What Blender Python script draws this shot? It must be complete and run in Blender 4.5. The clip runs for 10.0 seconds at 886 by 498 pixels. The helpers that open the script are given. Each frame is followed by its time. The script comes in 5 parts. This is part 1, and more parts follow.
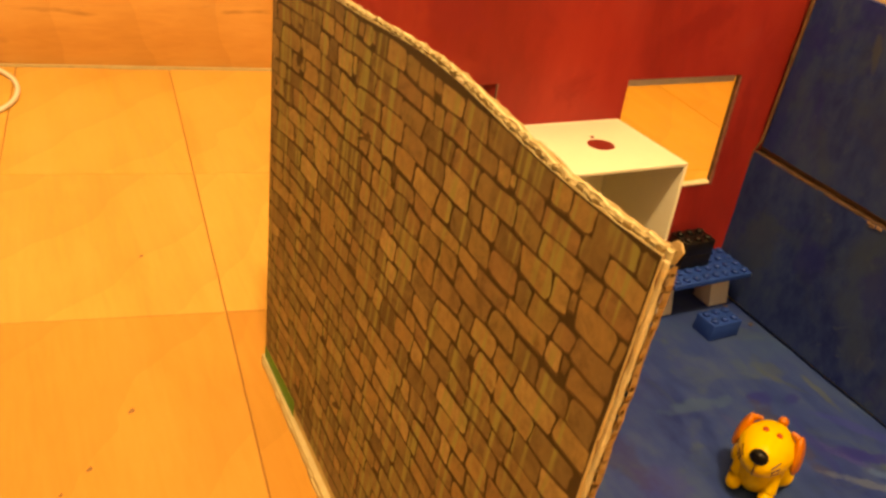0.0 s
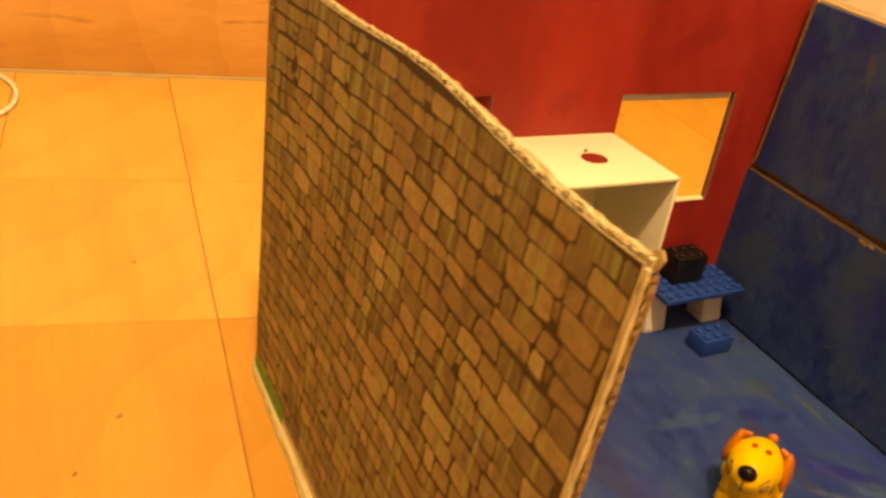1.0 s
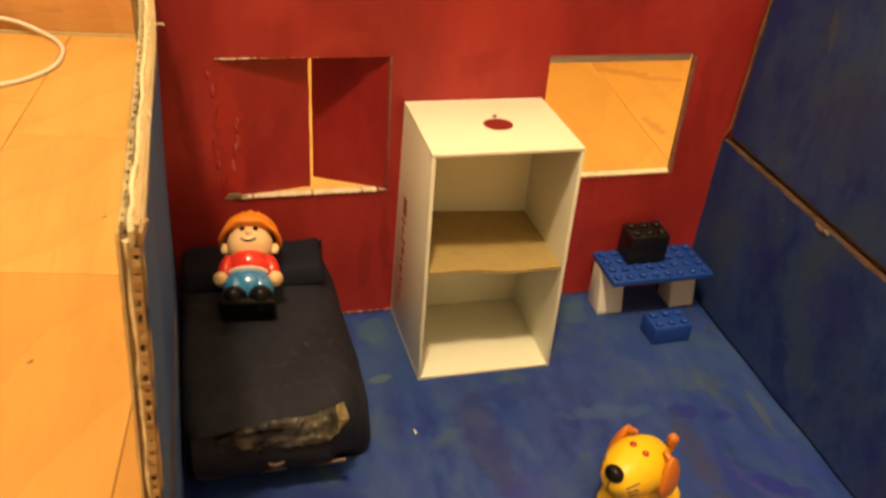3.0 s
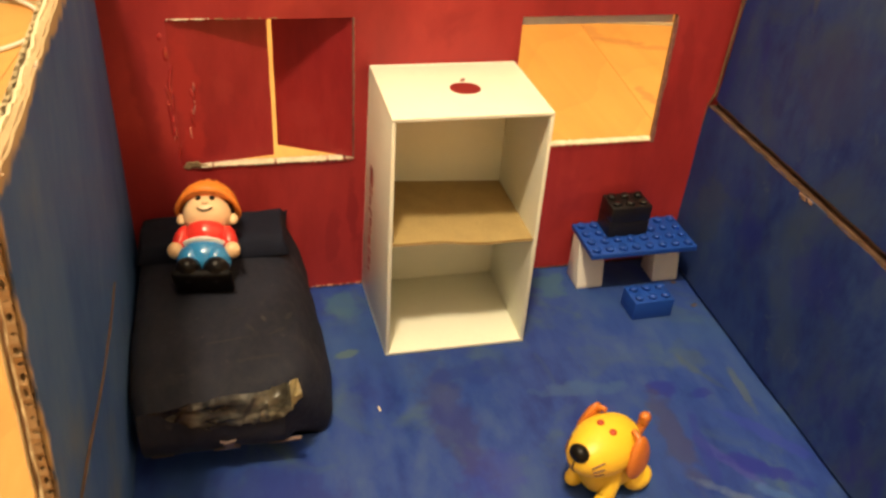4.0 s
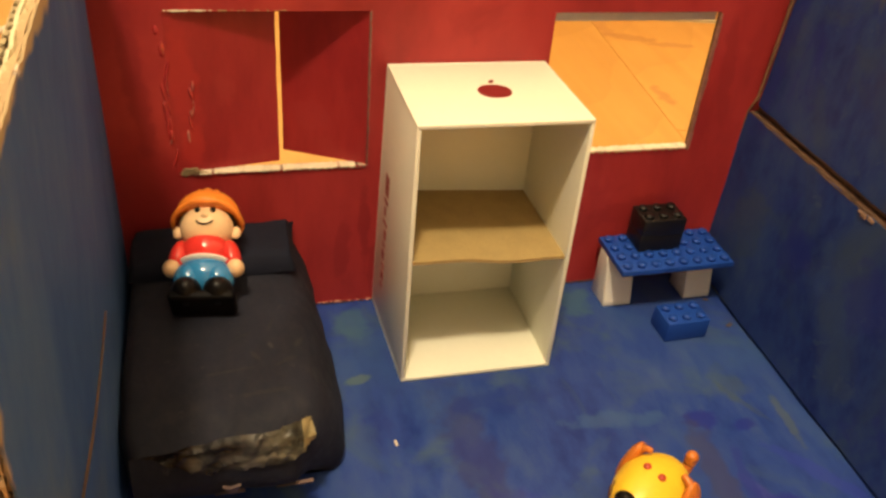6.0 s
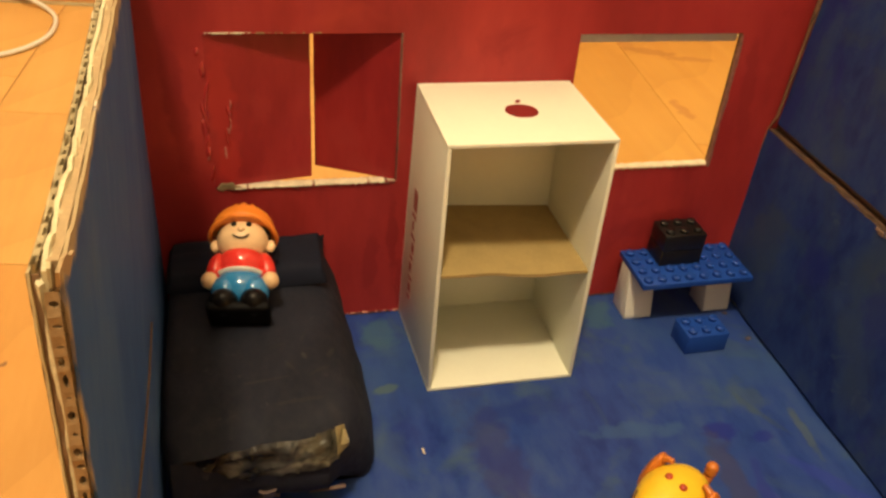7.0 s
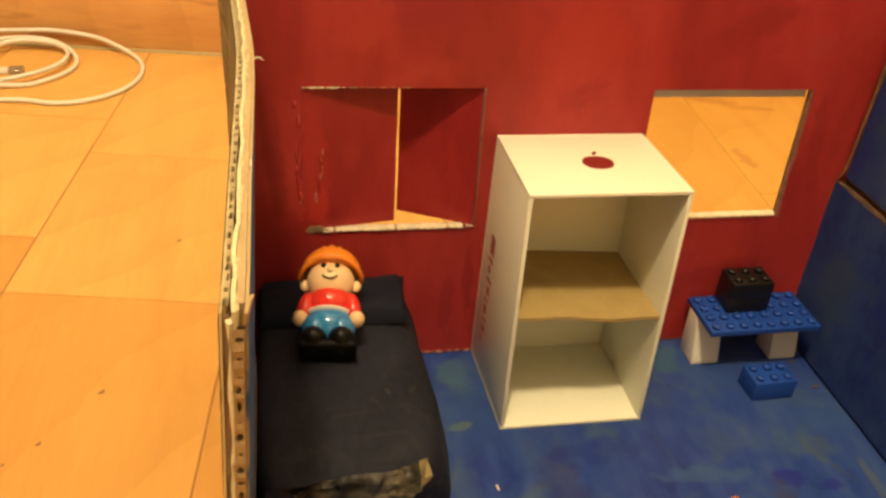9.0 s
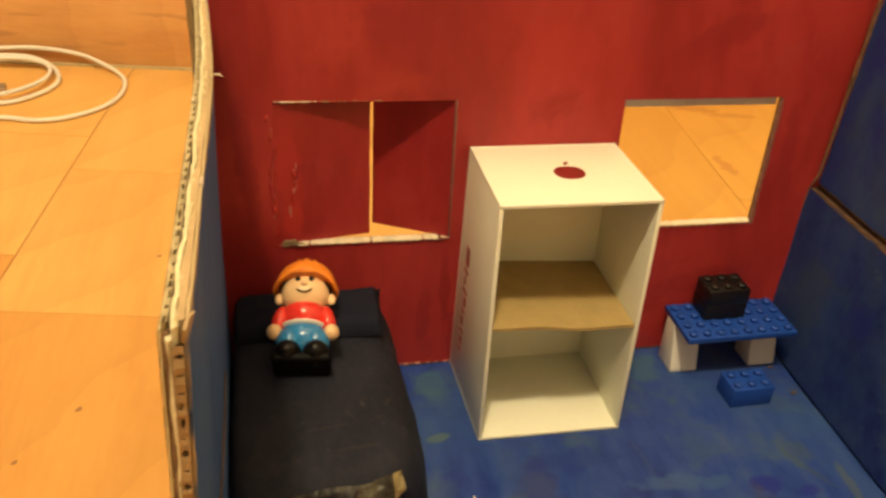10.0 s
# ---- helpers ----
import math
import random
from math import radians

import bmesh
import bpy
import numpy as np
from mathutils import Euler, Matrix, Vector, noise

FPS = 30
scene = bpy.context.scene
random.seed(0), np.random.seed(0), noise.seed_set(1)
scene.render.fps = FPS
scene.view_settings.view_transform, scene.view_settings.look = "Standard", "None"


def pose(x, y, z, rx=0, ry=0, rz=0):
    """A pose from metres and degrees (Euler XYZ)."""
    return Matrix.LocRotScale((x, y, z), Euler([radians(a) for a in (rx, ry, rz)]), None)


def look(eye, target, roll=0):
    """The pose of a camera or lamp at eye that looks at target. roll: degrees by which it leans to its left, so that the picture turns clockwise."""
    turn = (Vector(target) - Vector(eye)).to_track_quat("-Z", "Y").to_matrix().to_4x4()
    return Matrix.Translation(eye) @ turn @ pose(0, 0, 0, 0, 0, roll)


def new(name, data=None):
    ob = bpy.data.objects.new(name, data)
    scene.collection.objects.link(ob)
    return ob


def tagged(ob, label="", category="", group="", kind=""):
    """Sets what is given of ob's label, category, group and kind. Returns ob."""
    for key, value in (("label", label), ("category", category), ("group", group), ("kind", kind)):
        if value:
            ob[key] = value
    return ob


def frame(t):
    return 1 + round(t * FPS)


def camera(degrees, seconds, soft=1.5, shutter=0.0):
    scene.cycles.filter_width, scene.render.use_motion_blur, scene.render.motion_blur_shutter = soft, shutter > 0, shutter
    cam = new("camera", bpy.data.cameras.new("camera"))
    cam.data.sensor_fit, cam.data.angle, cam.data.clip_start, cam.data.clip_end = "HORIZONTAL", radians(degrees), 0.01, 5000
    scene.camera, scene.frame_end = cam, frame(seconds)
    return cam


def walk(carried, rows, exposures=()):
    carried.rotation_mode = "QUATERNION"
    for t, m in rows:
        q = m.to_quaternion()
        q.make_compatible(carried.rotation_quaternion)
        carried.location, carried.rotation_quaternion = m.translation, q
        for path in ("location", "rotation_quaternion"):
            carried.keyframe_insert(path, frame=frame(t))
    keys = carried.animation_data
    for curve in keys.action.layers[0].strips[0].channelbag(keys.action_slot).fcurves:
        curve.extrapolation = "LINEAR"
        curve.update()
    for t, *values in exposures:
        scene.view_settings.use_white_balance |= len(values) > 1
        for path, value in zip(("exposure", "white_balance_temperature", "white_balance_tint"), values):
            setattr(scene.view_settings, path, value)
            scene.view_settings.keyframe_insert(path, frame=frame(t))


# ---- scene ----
cam = camera(55.69, 10.0, soft=2.7, shutter=0.65)
PATH = [
    (0, (0.27176, -0.35410, 0.29904), (0.90114, 0.76977, -0.46960), 8.316),
    (0.5, (0.26409, -0.35760, 0.29619), (0.89945, 0.77103, -0.46046), 9.231),
    (1, (0.27465, -0.35684, 0.29768), (0.90872, 0.77971, -0.44813), 9.290),
    (1.5, (0.31370, -0.36075, 0.30014), (0.91028, 0.78152, -0.46753), 9.752),
    (2, (0.35937, -0.36755, 0.31168), (0.86178, 0.81770, -0.45823), 7.391),
    (2.5, (0.39115, -0.38165, 0.30952), (0.82474, 0.82306, -0.47194), 6.225),
    (2.7, (0.39886, -0.38749, 0.30748), (0.78790, 0.82107, -0.49130), 5.868),
    (3.8, (0.43116, -0.38422, 0.29619), (0.76145, 0.79788, -0.56610), 4.625),
    (4, (0.43457, -0.38084, 0.29361), (0.76437, 0.80196, -0.56792), 4.571),
    (4.5, (0.43816, -0.36512, 0.28590), (0.78395, 0.80730, -0.58351), 5.531),
    (5, (0.43389, -0.34468, 0.27833), (0.79870, 0.82058, -0.59291), 6.008),
    (5.5, (0.43032, -0.33920, 0.27796), (0.79618, 0.82489, -0.59441), 6.008),
    (7, (0.41795, -0.34692, 0.28960), (0.75179, 0.83322, -0.57401), 5.546),
    (7.5, (0.41558, -0.34785, 0.29003), (0.74824, 0.83802, -0.56615), 5.549),
    (8, (0.40936, -0.35217, 0.29297), (0.69526, 0.84950, -0.55806), 4.682),
    (8.5, (0.40338, -0.35767, 0.29593), (0.68888, 0.86314, -0.52754), 5.536),
    (9, (0.39996, -0.35768, 0.30064), (0.65561, 0.87743, -0.51125), 4.377),
    (9.5, (0.40262, -0.36009, 0.30084), (0.64633, 0.88722, -0.49592), 3.720),
    (10, (0.40938, -0.35995, 0.30228), (0.67503, 0.88371, -0.49316), 3.722),
]
walk(cam, [(t, look(eye, target, roll)) for t, eye, target, roll in PATH],
     exposures=[(0, 0.02, 9300, 15), (1.5, -0.02, 9000, 12), (2.0, -0.05, 7950, 11), (2.5, -0.12, 7250, 10), (4.0, 0.33, 5600, 9), (5.5, 0.26, 5700, 10), (7.0, -0.09, 5800, 7), (7.5, -0.07, 5600, 6), (8.0, -0.05, 6250, 6), (9.0, -0.01, 6250, 5), (10.0, -0.06, 6000, 4)])

# world, lamp, exposure
world = bpy.data.worlds.new("world")
scene.world = world
world.use_nodes = True
world.node_tree.nodes["Background"].inputs[0].default_value = (1.0, 0.82, 0.6, 1)
world.node_tree.nodes["Background"].inputs[1].default_value = 0.05
LAMP = (0.22, -0.68, 1.86)
lamp_data = bpy.data.lights.new("ceiling_bulb", "POINT")
lamp_data.shadow_soft_size, lamp_data.energy, lamp_data.color = 0.075, 113.0, (1.0, 0.735, 0.415)
lamp = new("ceiling_bulb", lamp_data)
lamp.matrix_world = pose(LAMP[0], LAMP[1], LAMP[2])


# ---- helpers of this scene ----
OFF = {}


def thing(name, place, label, category, group="", kind=""):
    ob = new(name)
    ob.location = place
    OFF[ob] = Vector(place)
    return tagged(ob, label, category, group, kind)


def mesh_ob(name, bm, mats, smooth=False):
    me = bpy.data.meshes.new(name)
    bm.normal_update()
    bm.to_mesh(me)
    me.set_sharp_from_angle(angle=radians(42))
    bm.free()
    for m in (mats if isinstance(mats, (list, tuple)) else [mats]):
        me.materials.append(m)
    if smooth:
        for p in me.polygons:
            p.use_smooth = True
    return new(name, me)


def part(name, bm, material, parent=None, label="", smooth=False):
    ob = mesh_ob(name, bm, material, smooth)
    OFF[ob] = Vector((0, 0, 0))
    if parent is not None:
        ob.parent = parent
        ob.location = -OFF[parent]
    if label:
        ob["label"] = label
    return ob


def box(bm, x0, x1, y0, y1, z0, z1, bevel=0.0, seg=2, m=None, mi=0):
    r = bmesh.ops.create_cube(bm, size=1)
    vs = r["verts"]
    for v in vs:
        v.co = Vector(((x0 + x1) / 2 + v.co.x * (x1 - x0), (y0 + y1) / 2 + v.co.y * (y1 - y0), (z0 + z1) / 2 + v.co.z * (z1 - z0)))
    fs = set(f for v in vs for f in v.link_faces)
    if bevel:
        es = set(e for v in vs for e in v.link_edges)
        r2 = bmesh.ops.bevel(bm, geom=list(es), offset=bevel, segments=seg, affect="EDGES", profile=0.5)
        fs = set(f for f in fs if f.is_valid) | set(r2["faces"])
        vs = list(set(v for f in fs for v in f.verts))
    if m is not None:
        for v in vs:
            v.co = m @ v.co
    for f in set(f for v in vs for f in v.link_faces):
        f.material_index = mi
    return vs


def ball(bm, c, r, turn=None, mi=0, u=24, v=16, cut=None):
    """An ellipsoid at c with radii r; cut(p) may reshape it in unit space."""
    q = bmesh.ops.create_uvsphere(bm, u_segments=u, v_segments=v, radius=1)
    fs = set(f for w in q["verts"] for f in w.link_faces)
    for w in q["verts"]:
        p = w.co.copy()
        if cut:
            p = cut(p)
        p = Vector((p.x * r[0], p.y * r[1], p.z * r[2]))
        if turn is not None:
            p = turn @ p
        w.co = p + Vector(c)
    for f in fs:
        f.material_index = mi
        f.smooth = True
    return q["verts"]


def rod(bm, pts, r, sides=10, mi=0, caps=True):
    """A tube through the points."""
    rings = []
    pts = [Vector(p) for p in pts]
    for i, p in enumerate(pts):
        d = (pts[min(i + 1, len(pts) - 1)] - pts[max(i - 1, 0)]).normalized()
        a = d.orthogonal().normalized() if abs(d.z) > 0.9 else Vector((0, 0, 1)).cross(d).normalized()
        b = d.cross(a)
        rr = r[i] if isinstance(r, (list, tuple)) else r
        rings.append([bm.verts.new(p + rr * (math.cos(k * math.tau / sides) * a + math.sin(k * math.tau / sides) * b)) for k in range(sides)])
    fs = []
    for i in range(len(rings) - 1):
        for k in range(sides):
            fs.append(bm.faces.new((rings[i][k], rings[i][(k + 1) % sides], rings[i + 1][(k + 1) % sides], rings[i + 1][k])))
    if caps:
        fs.append(bm.faces.new(rings[0][::-1]))
        fs.append(bm.faces.new(rings[-1]))
    for f in fs:
        f.material_index = mi
        f.smooth = True


def smooth_loop(pts, n, closed=False):
    """Catmull-Rom points through pts."""
    pts = [Vector(p) for p in pts]
    out = []
    k = len(pts)
    for i in range(k if closed else k - 1):
        p = [pts[(i + j) % k] if closed else pts[min(max(i + j, 0), k - 1)] for j in (-1, 0, 1, 2)]
        for s in range(n):
            t = s / n
            out.append(0.5 * ((2 * p[1]) + (p[2] - p[0]) * t + (2 * p[0] - 5 * p[1] + 4 * p[2] - p[3]) * t * t + (3 * p[1] - p[0] - 3 * p[2] + p[3]) * t ** 3))
    if not closed:
        out.append(pts[-1])
    return out


# ---- materials ----
def mat(name):
    m = bpy.data.materials.new(name)
    m.use_nodes = True
    nt = m.node_tree
    b = nt.nodes["Principled BSDF"]
    return m, nt, b


def coords(nt, scale=(1, 1, 1), turn=(0, 0, 0), shift=None):
    tc = nt.nodes.new("ShaderNodeTexCoord")
    mp = nt.nodes.new("ShaderNodeMapping")
    mp.inputs["Scale"].default_value = scale
    mp.inputs["Rotation"].default_value = [radians(a) for a in turn]
    nt.links.new(tc.outputs["Object"], mp.inputs["Vector"])
    return mp.outputs["Vector"]


def noise_tex(nt, vec, scale, detail=4.0, rough=0.55, distort=0.0):
    n = nt.nodes.new("ShaderNodeTexNoise")
    n.inputs["Scale"].default_value, n.inputs["Detail"].default_value = scale, detail
    n.inputs["Roughness"].default_value, n.inputs["Distortion"].default_value = rough, distort
    nt.links.new(vec, n.inputs["Vector"])
    return n.outputs["Fac"]


def ramp(nt, fac, stops):
    r = nt.nodes.new("ShaderNodeValToRGB")
    e = r.color_ramp.elements
    while len(e) < len(stops):
        e.new(0.5)
    for q, (p, c) in zip(e, stops):
        q.position = p
        q.color = (*c, 1) if len(c) == 3 else c
    nt.links.new(fac, r.inputs["Fac"])
    return r.outputs["Color"]


def grey(nt, fac, lo, hi):
    return ramp(nt, fac, [(lo, (0, 0, 0)), (hi, (1, 1, 1))])


def mix(nt, fac, a, b, mode="MIX"):
    n = nt.nodes.new("ShaderNodeMix")
    n.data_type, n.blend_type = "RGBA", mode
    for s, v in ((n.inputs[0], fac), (n.inputs[6], a), (n.inputs[7], b)):
        if isinstance(v, (int, float)):
            s.default_value = v
        elif isinstance(v, (tuple, list)):
            s.default_value = (*v, 1)
        else:
            nt.links.new(v, s)
    return n.outputs[2]


def bump(nt, b, fac, strength, dist):
    n = nt.nodes.new("ShaderNodeBump")
    n.inputs["Strength"].default_value, n.inputs["Distance"].default_value = strength, dist
    nt.links.new(fac, n.inputs["Height"])
    nt.links.new(n.outputs["Normal"], b.inputs["Normal"])


def simple(name, c, rough=0.5, vary=0.12, scale=60.0, bumps=0.0, bscale=400.0, spec=0.5, metal=0.0, coat=0.0):
    """One colour with variation at two scales and fine relief."""
    m, nt, b = mat(name)
    v = coords(nt)
    n1, n2 = noise_tex(nt, v, scale), noise_tex(nt, v, scale * 9, 3)
    f = mix(nt, 0.4, n1, n2)
    lo, hi = [x * (1 - vary) for x in c], [min(1, x * (1 + vary)) for x in c]
    nt.links.new(ramp(nt, f, [(0.3, lo), (0.7, hi)]), b.inputs["Base Color"])
    b.inputs["Roughness"].default_value, b.inputs["Metallic"].default_value = rough, metal
    b.inputs["Specular IOR Level"].default_value = spec
    b.inputs["Coat Weight"].default_value = coat
    if bumps:
        bump(nt, b, noise_tex(nt, v, bscale, 3), bumps, 0.0004)
    return m


def paint(name, dark, mid, light, streak=(1, 1, 1), scale=40.0, rough=0.42, extra=None, turn=(0, 0, 0), pos=(0.36, 0.5, 0.66), bumps=0.35, spec=0.5, brush=0.3):
    """Brushed poster paint on card: streaks along the brush, patches, thin places."""
    m, nt, b = mat(name)
    v = coords(nt, streak, turn)
    big = noise_tex(nt, v, scale, 5, 0.6, 0.6)
    fine = noise_tex(nt, v, scale * 6, 4, 0.6)
    f = mix(nt, brush, big, fine)
    col = ramp(nt, f, [(pos[0], dark), (pos[1], mid), (pos[2], light)])
    if extra:
        w = coords(nt)
        for c, s, lo, hi in extra:
            k = grey(nt, noise_tex(nt, w, s, 4, 0.6, 0.8), lo, hi)
            col = mix(nt, k, col, c)
    nt.links.new(col, b.inputs["Base Color"])
    nt.links.new(ramp(nt, fine, [(0.3, (rough - 0.12,) * 3), (0.7, (rough + 0.12,) * 3)]), b.inputs["Roughness"])
    b.inputs["Specular IOR Level"].default_value = spec
    bump(nt, b, f, bumps, 0.0012)
    return m


def wood(name, c0, c1, c2, along="y", random_tone=0.1, dashes=False, rough=0.43, scale=1.0):
    m, nt, b = mat(name)
    st = {"y": (26, 3.2, 26), "x": (3.2, 26, 26)}[along]
    oi = nt.nodes.new("ShaderNodeObjectInfo")
    tc = nt.nodes.new("ShaderNodeTexCoord")
    add = nt.nodes.new("ShaderNodeVectorMath")
    sc = nt.nodes.new("ShaderNodeVectorMath")
    sc.operation = "SCALE"
    cx = nt.nodes.new("ShaderNodeCombineXYZ")
    for i in range(3):
        nt.links.new(oi.outputs["Random"], cx.inputs[i])
    nt.links.new(cx.outputs[0], sc.inputs[0])
    sc.inputs["Scale"].default_value = 7.0
    nt.links.new(tc.outputs["Object"], add.inputs[0])
    nt.links.new(sc.outputs[0], add.inputs[1])
    mp = nt.nodes.new("ShaderNodeMapping")
    mp.inputs["Scale"].default_value = [s * scale for s in st]
    nt.links.new(add.outputs[0], mp.inputs["Vector"])
    v = mp.outputs["Vector"]
    big = noise_tex(nt, v, 0.8, 4, 0.55, 1.2)
    fine = noise_tex(nt, v, 7, 5, 0.65, 0.4)
    cloud = noise_tex(nt, add.outputs[0], 9, 3)
    f = mix(nt, 0.3, mix(nt, 0.45, big, cloud), fine)
    col = ramp(nt, f, [(0.32, c0), (0.5, c1), (0.68, c2)])
    fig_mp = nt.nodes.new("ShaderNodeMapping")
    fig_mp.inputs["Rotation"].default_value = (0, 0, 0.75)
    nt.links.new(add.outputs[0], fig_mp.inputs["Vector"])
    wv = nt.nodes.new("ShaderNodeTexWave")
    wv.wave_profile = "SAW"
    wv.inputs["Scale"].default_value, wv.inputs["Distortion"].default_value = 5.0, 5.0
    wv.inputs["Detail"].default_value, wv.inputs["Detail Scale"].default_value = 3.0, 1.2
    nt.links.new(fig_mp.outputs[0], wv.inputs["Vector"])
    vein = mix(nt, 1.0, grey(nt, wv.outputs["Fac"], 0.45, 1.0), (0.20, 0.20, 0.20), "MULTIPLY")
    col = mix(nt, vein, col, [x * 0.80 for x in c0])
    tone = ramp(nt, oi.outputs["Random"], [(0, (1 - random_tone,) * 3), (1, (1, 1, 1))])
    col = mix(nt, 1.0, col, tone, "MULTIPLY")
    if dashes:
        mp2 = nt.nodes.new("ShaderNodeMapping")
        mp2.inputs["Scale"].default_value = (9, 90, 90)
        nt.links.new(add.outputs[0], mp2.inputs["Vector"])
        k = grey(nt, noise_tex(nt, mp2.outputs[0], 1.0, 3, 0.5, 0.3), 0.62, 0.74)
        col = mix(nt, mix(nt, 1.0, k, (0.65, 0.65, 0.65), "MULTIPLY"), col, [x * 0.6 for x in c0])
    nt.links.new(col, b.inputs["Base Color"])
    nt.links.new(ramp(nt, fine, [(0.3, (rough - 0.06,) * 3), (0.7, (rough + 0.12,) * 3)]), b.inputs["Roughness"])
    b.inputs["Specular IOR Level"].default_value = 0.2
    bump(nt, b, fine, 0.12, 0.0004)
    return m


def daubs(m, spots, axes="XYZ"):
    """Marks of their own shape, brush strokes and painted light and shade: (x, y, half length, half width, turn,
    colour, strength), on the plane of the first two axes.
    """
    nt = m.node_tree
    b = nt.nodes["Principled BSDF"]
    col = b.inputs["Base Color"].links[0].from_socket
    tc = nt.nodes.new("ShaderNodeTexCoord")
    nz = nt.nodes.new("ShaderNodeTexNoise")
    nz.inputs["Scale"].default_value, nz.inputs["Detail"].default_value = 110.0, 6.0
    nt.links.new(tc.outputs["Object"], nz.inputs["Vector"])
    cut, flat = nt.nodes.new("ShaderNodeSeparateXYZ"), nt.nodes.new("ShaderNodeCombineXYZ")
    nt.links.new(tc.outputs["Object"], cut.inputs[0])
    for i in (0, 1):
        nt.links.new(cut.outputs["XYZ".index(axes[i])], flat.inputs[i])
    for x, y, rx, ry, turn, c, k in spots:
        mp = nt.nodes.new("ShaderNodeMapping")
        mp.vector_type = "TEXTURE"
        mp.inputs["Location"].default_value = (x, y, 0)
        mp.inputs["Rotation"].default_value = (0, 0, radians(turn))
        mp.inputs["Scale"].default_value = (rx, ry, 1)
        nt.links.new(flat.outputs[0], mp.inputs["Vector"])
        ln = nt.nodes.new("ShaderNodeVectorMath")
        ln.operation = "LENGTH"
        nt.links.new(mp.outputs[0], ln.inputs[0])
        ad = nt.nodes.new("ShaderNodeMath")
        ad.operation = "MULTIPLY_ADD"
        nt.links.new(nz.outputs["Fac"], ad.inputs[0])
        ad.inputs[1].default_value = 1.6
        nt.links.new(ln.outputs["Value"], ad.inputs[2])
        sc = nt.nodes.new("ShaderNodeMath")
        sc.operation = "MULTIPLY"
        nt.links.new(ad.outputs[0], sc.inputs[0])
        sc.inputs[1].default_value = 0.5
        f = ramp(nt, sc.outputs[0], [(0.0, (k,) * 3), (0.68, (k,) * 3), (0.86, (0, 0, 0))])
        col = mix(nt, f, col, c)
    nt.links.new(col, b.inputs["Base Color"])


M_PLANK = wood("parquet_wood", (0.61, 0.318, 0.085), (0.70, 0.395, 0.11), (0.75, 0.455, 0.142), "y", 0.10)
M_PLANK_SHADE_STAIN = wood("parquet_wood_shade_stain", (0.58, 0.285, 0.054), (0.66, 0.350, 0.072), (0.71, 0.405, 0.092), "y", 0.10)
M_PLANK_DEEP = wood("parquet_wood_deeper", (0.500, 0.236, 0.056), (0.575, 0.292, 0.073), (0.63, 0.338, 0.093), "y", 0.10)
M_PLANK_GOLD = wood("parquet_wood_golden", (0.58, 0.285, 0.054), (0.66, 0.350, 0.072), (0.71, 0.405, 0.092), "y", 0.10)
M_JOINT = simple("parquet_joint", (0.30, 0.145, 0.040), 0.7)
M_KNOT = simple("dark_knot", (0.26, 0.12, 0.04), 0.6)
M_PANEL = wood("panel_wood", (0.56, 0.29, 0.105), (0.66, 0.37, 0.14), (0.72, 0.43, 0.18), "x", 0.05, True, 0.4)
M_PLASTER = simple("plaster", (0.80, 0.77, 0.70), 0.85, 0.06, 4.0, 0.2, 120)
M_PLASTER_DULL = simple("dull_plaster", (0.46, 0.43, 0.37), 0.85, 0.08, 4.0, 0.2, 120)
M_CARD = simple("corrugated_card", (0.43, 0.31, 0.165), 0.85, 0.2, 90, 0.3, 700)
M_CARD_PALE = simple("pale_card_edge", (0.51, 0.43, 0.245), 0.85, 0.16, 120, 0.4, 900)
M_CARD_BROWN = simple("brown_card", (0.30, 0.17, 0.08), 0.85, 0.25, 120, 0.4, 700)
M_TORN = simple("torn_white_paper", (0.68, 0.59, 0.44), 0.9, 0.25, 200, 0.6, 900)
M_RED = paint("red_paint", (0.255, 0.0200, 0.020), (0.338, 0.0285, 0.028), (0.405, 0.041, 0.036), (1, 1, 0.35), 16, 0.45, [((0.27, 0.019, 0.020), 22, 0.56, 0.76), ((0.46, 0.055, 0.04), 11, 0.60, 0.85)], bumps=0.12, spec=0.32)
# strokes, plus painted corner shade at x 0.390 and a lit patch at x 0.535
daubs(M_RED, [(0.4880, 0.048, 0.0035, 0.030, 2, (0.20, 0.013, 0.016), 0.6), (0.4770, 0.030, 0.0050, 0.022, -3, (0.21, 0.014, 0.017), 0.55), (0.4930, 0.020, 0.0030, 0.022, 0, (0.22, 0.015, 0.018), 0.5), (0.6300, 0.045, 0.030, 0.010, 12, (0.225, 0.016, 0.018), 0.45),
              (0.6680, 0.120, 0.0050, 0.040, 8, (0.23, 0.018, 0.019), 0.5), (0.5350, 0.175, 0.030, 0.018, 10, (0.38, 0.034, 0.030), 0.5), (0.6200, 0.185, 0.030, 0.008, 20, (0.235, 0.017, 0.020), 0.5), (0.3900, 0.120, 0.006, 0.045, 3, (0.215, 0.014, 0.020), 0.5),
              (0.4600, 0.190, 0.022, 0.012, -8, (0.27, 0.020, 0.030), 0.5), (0.6550, 0.175, 0.012, 0.005, 30, (0.36, 0.045, 0.045), 0.4)], "XZY")
M_RED_FLAP = paint("red_shutter_paint", (0.225, 0.0145, 0.018), (0.295, 0.0205, 0.022), (0.36, 0.032, 0.030), (1, 1, 0.3), 26, 0.4, bumps=0.12, spec=0.35)
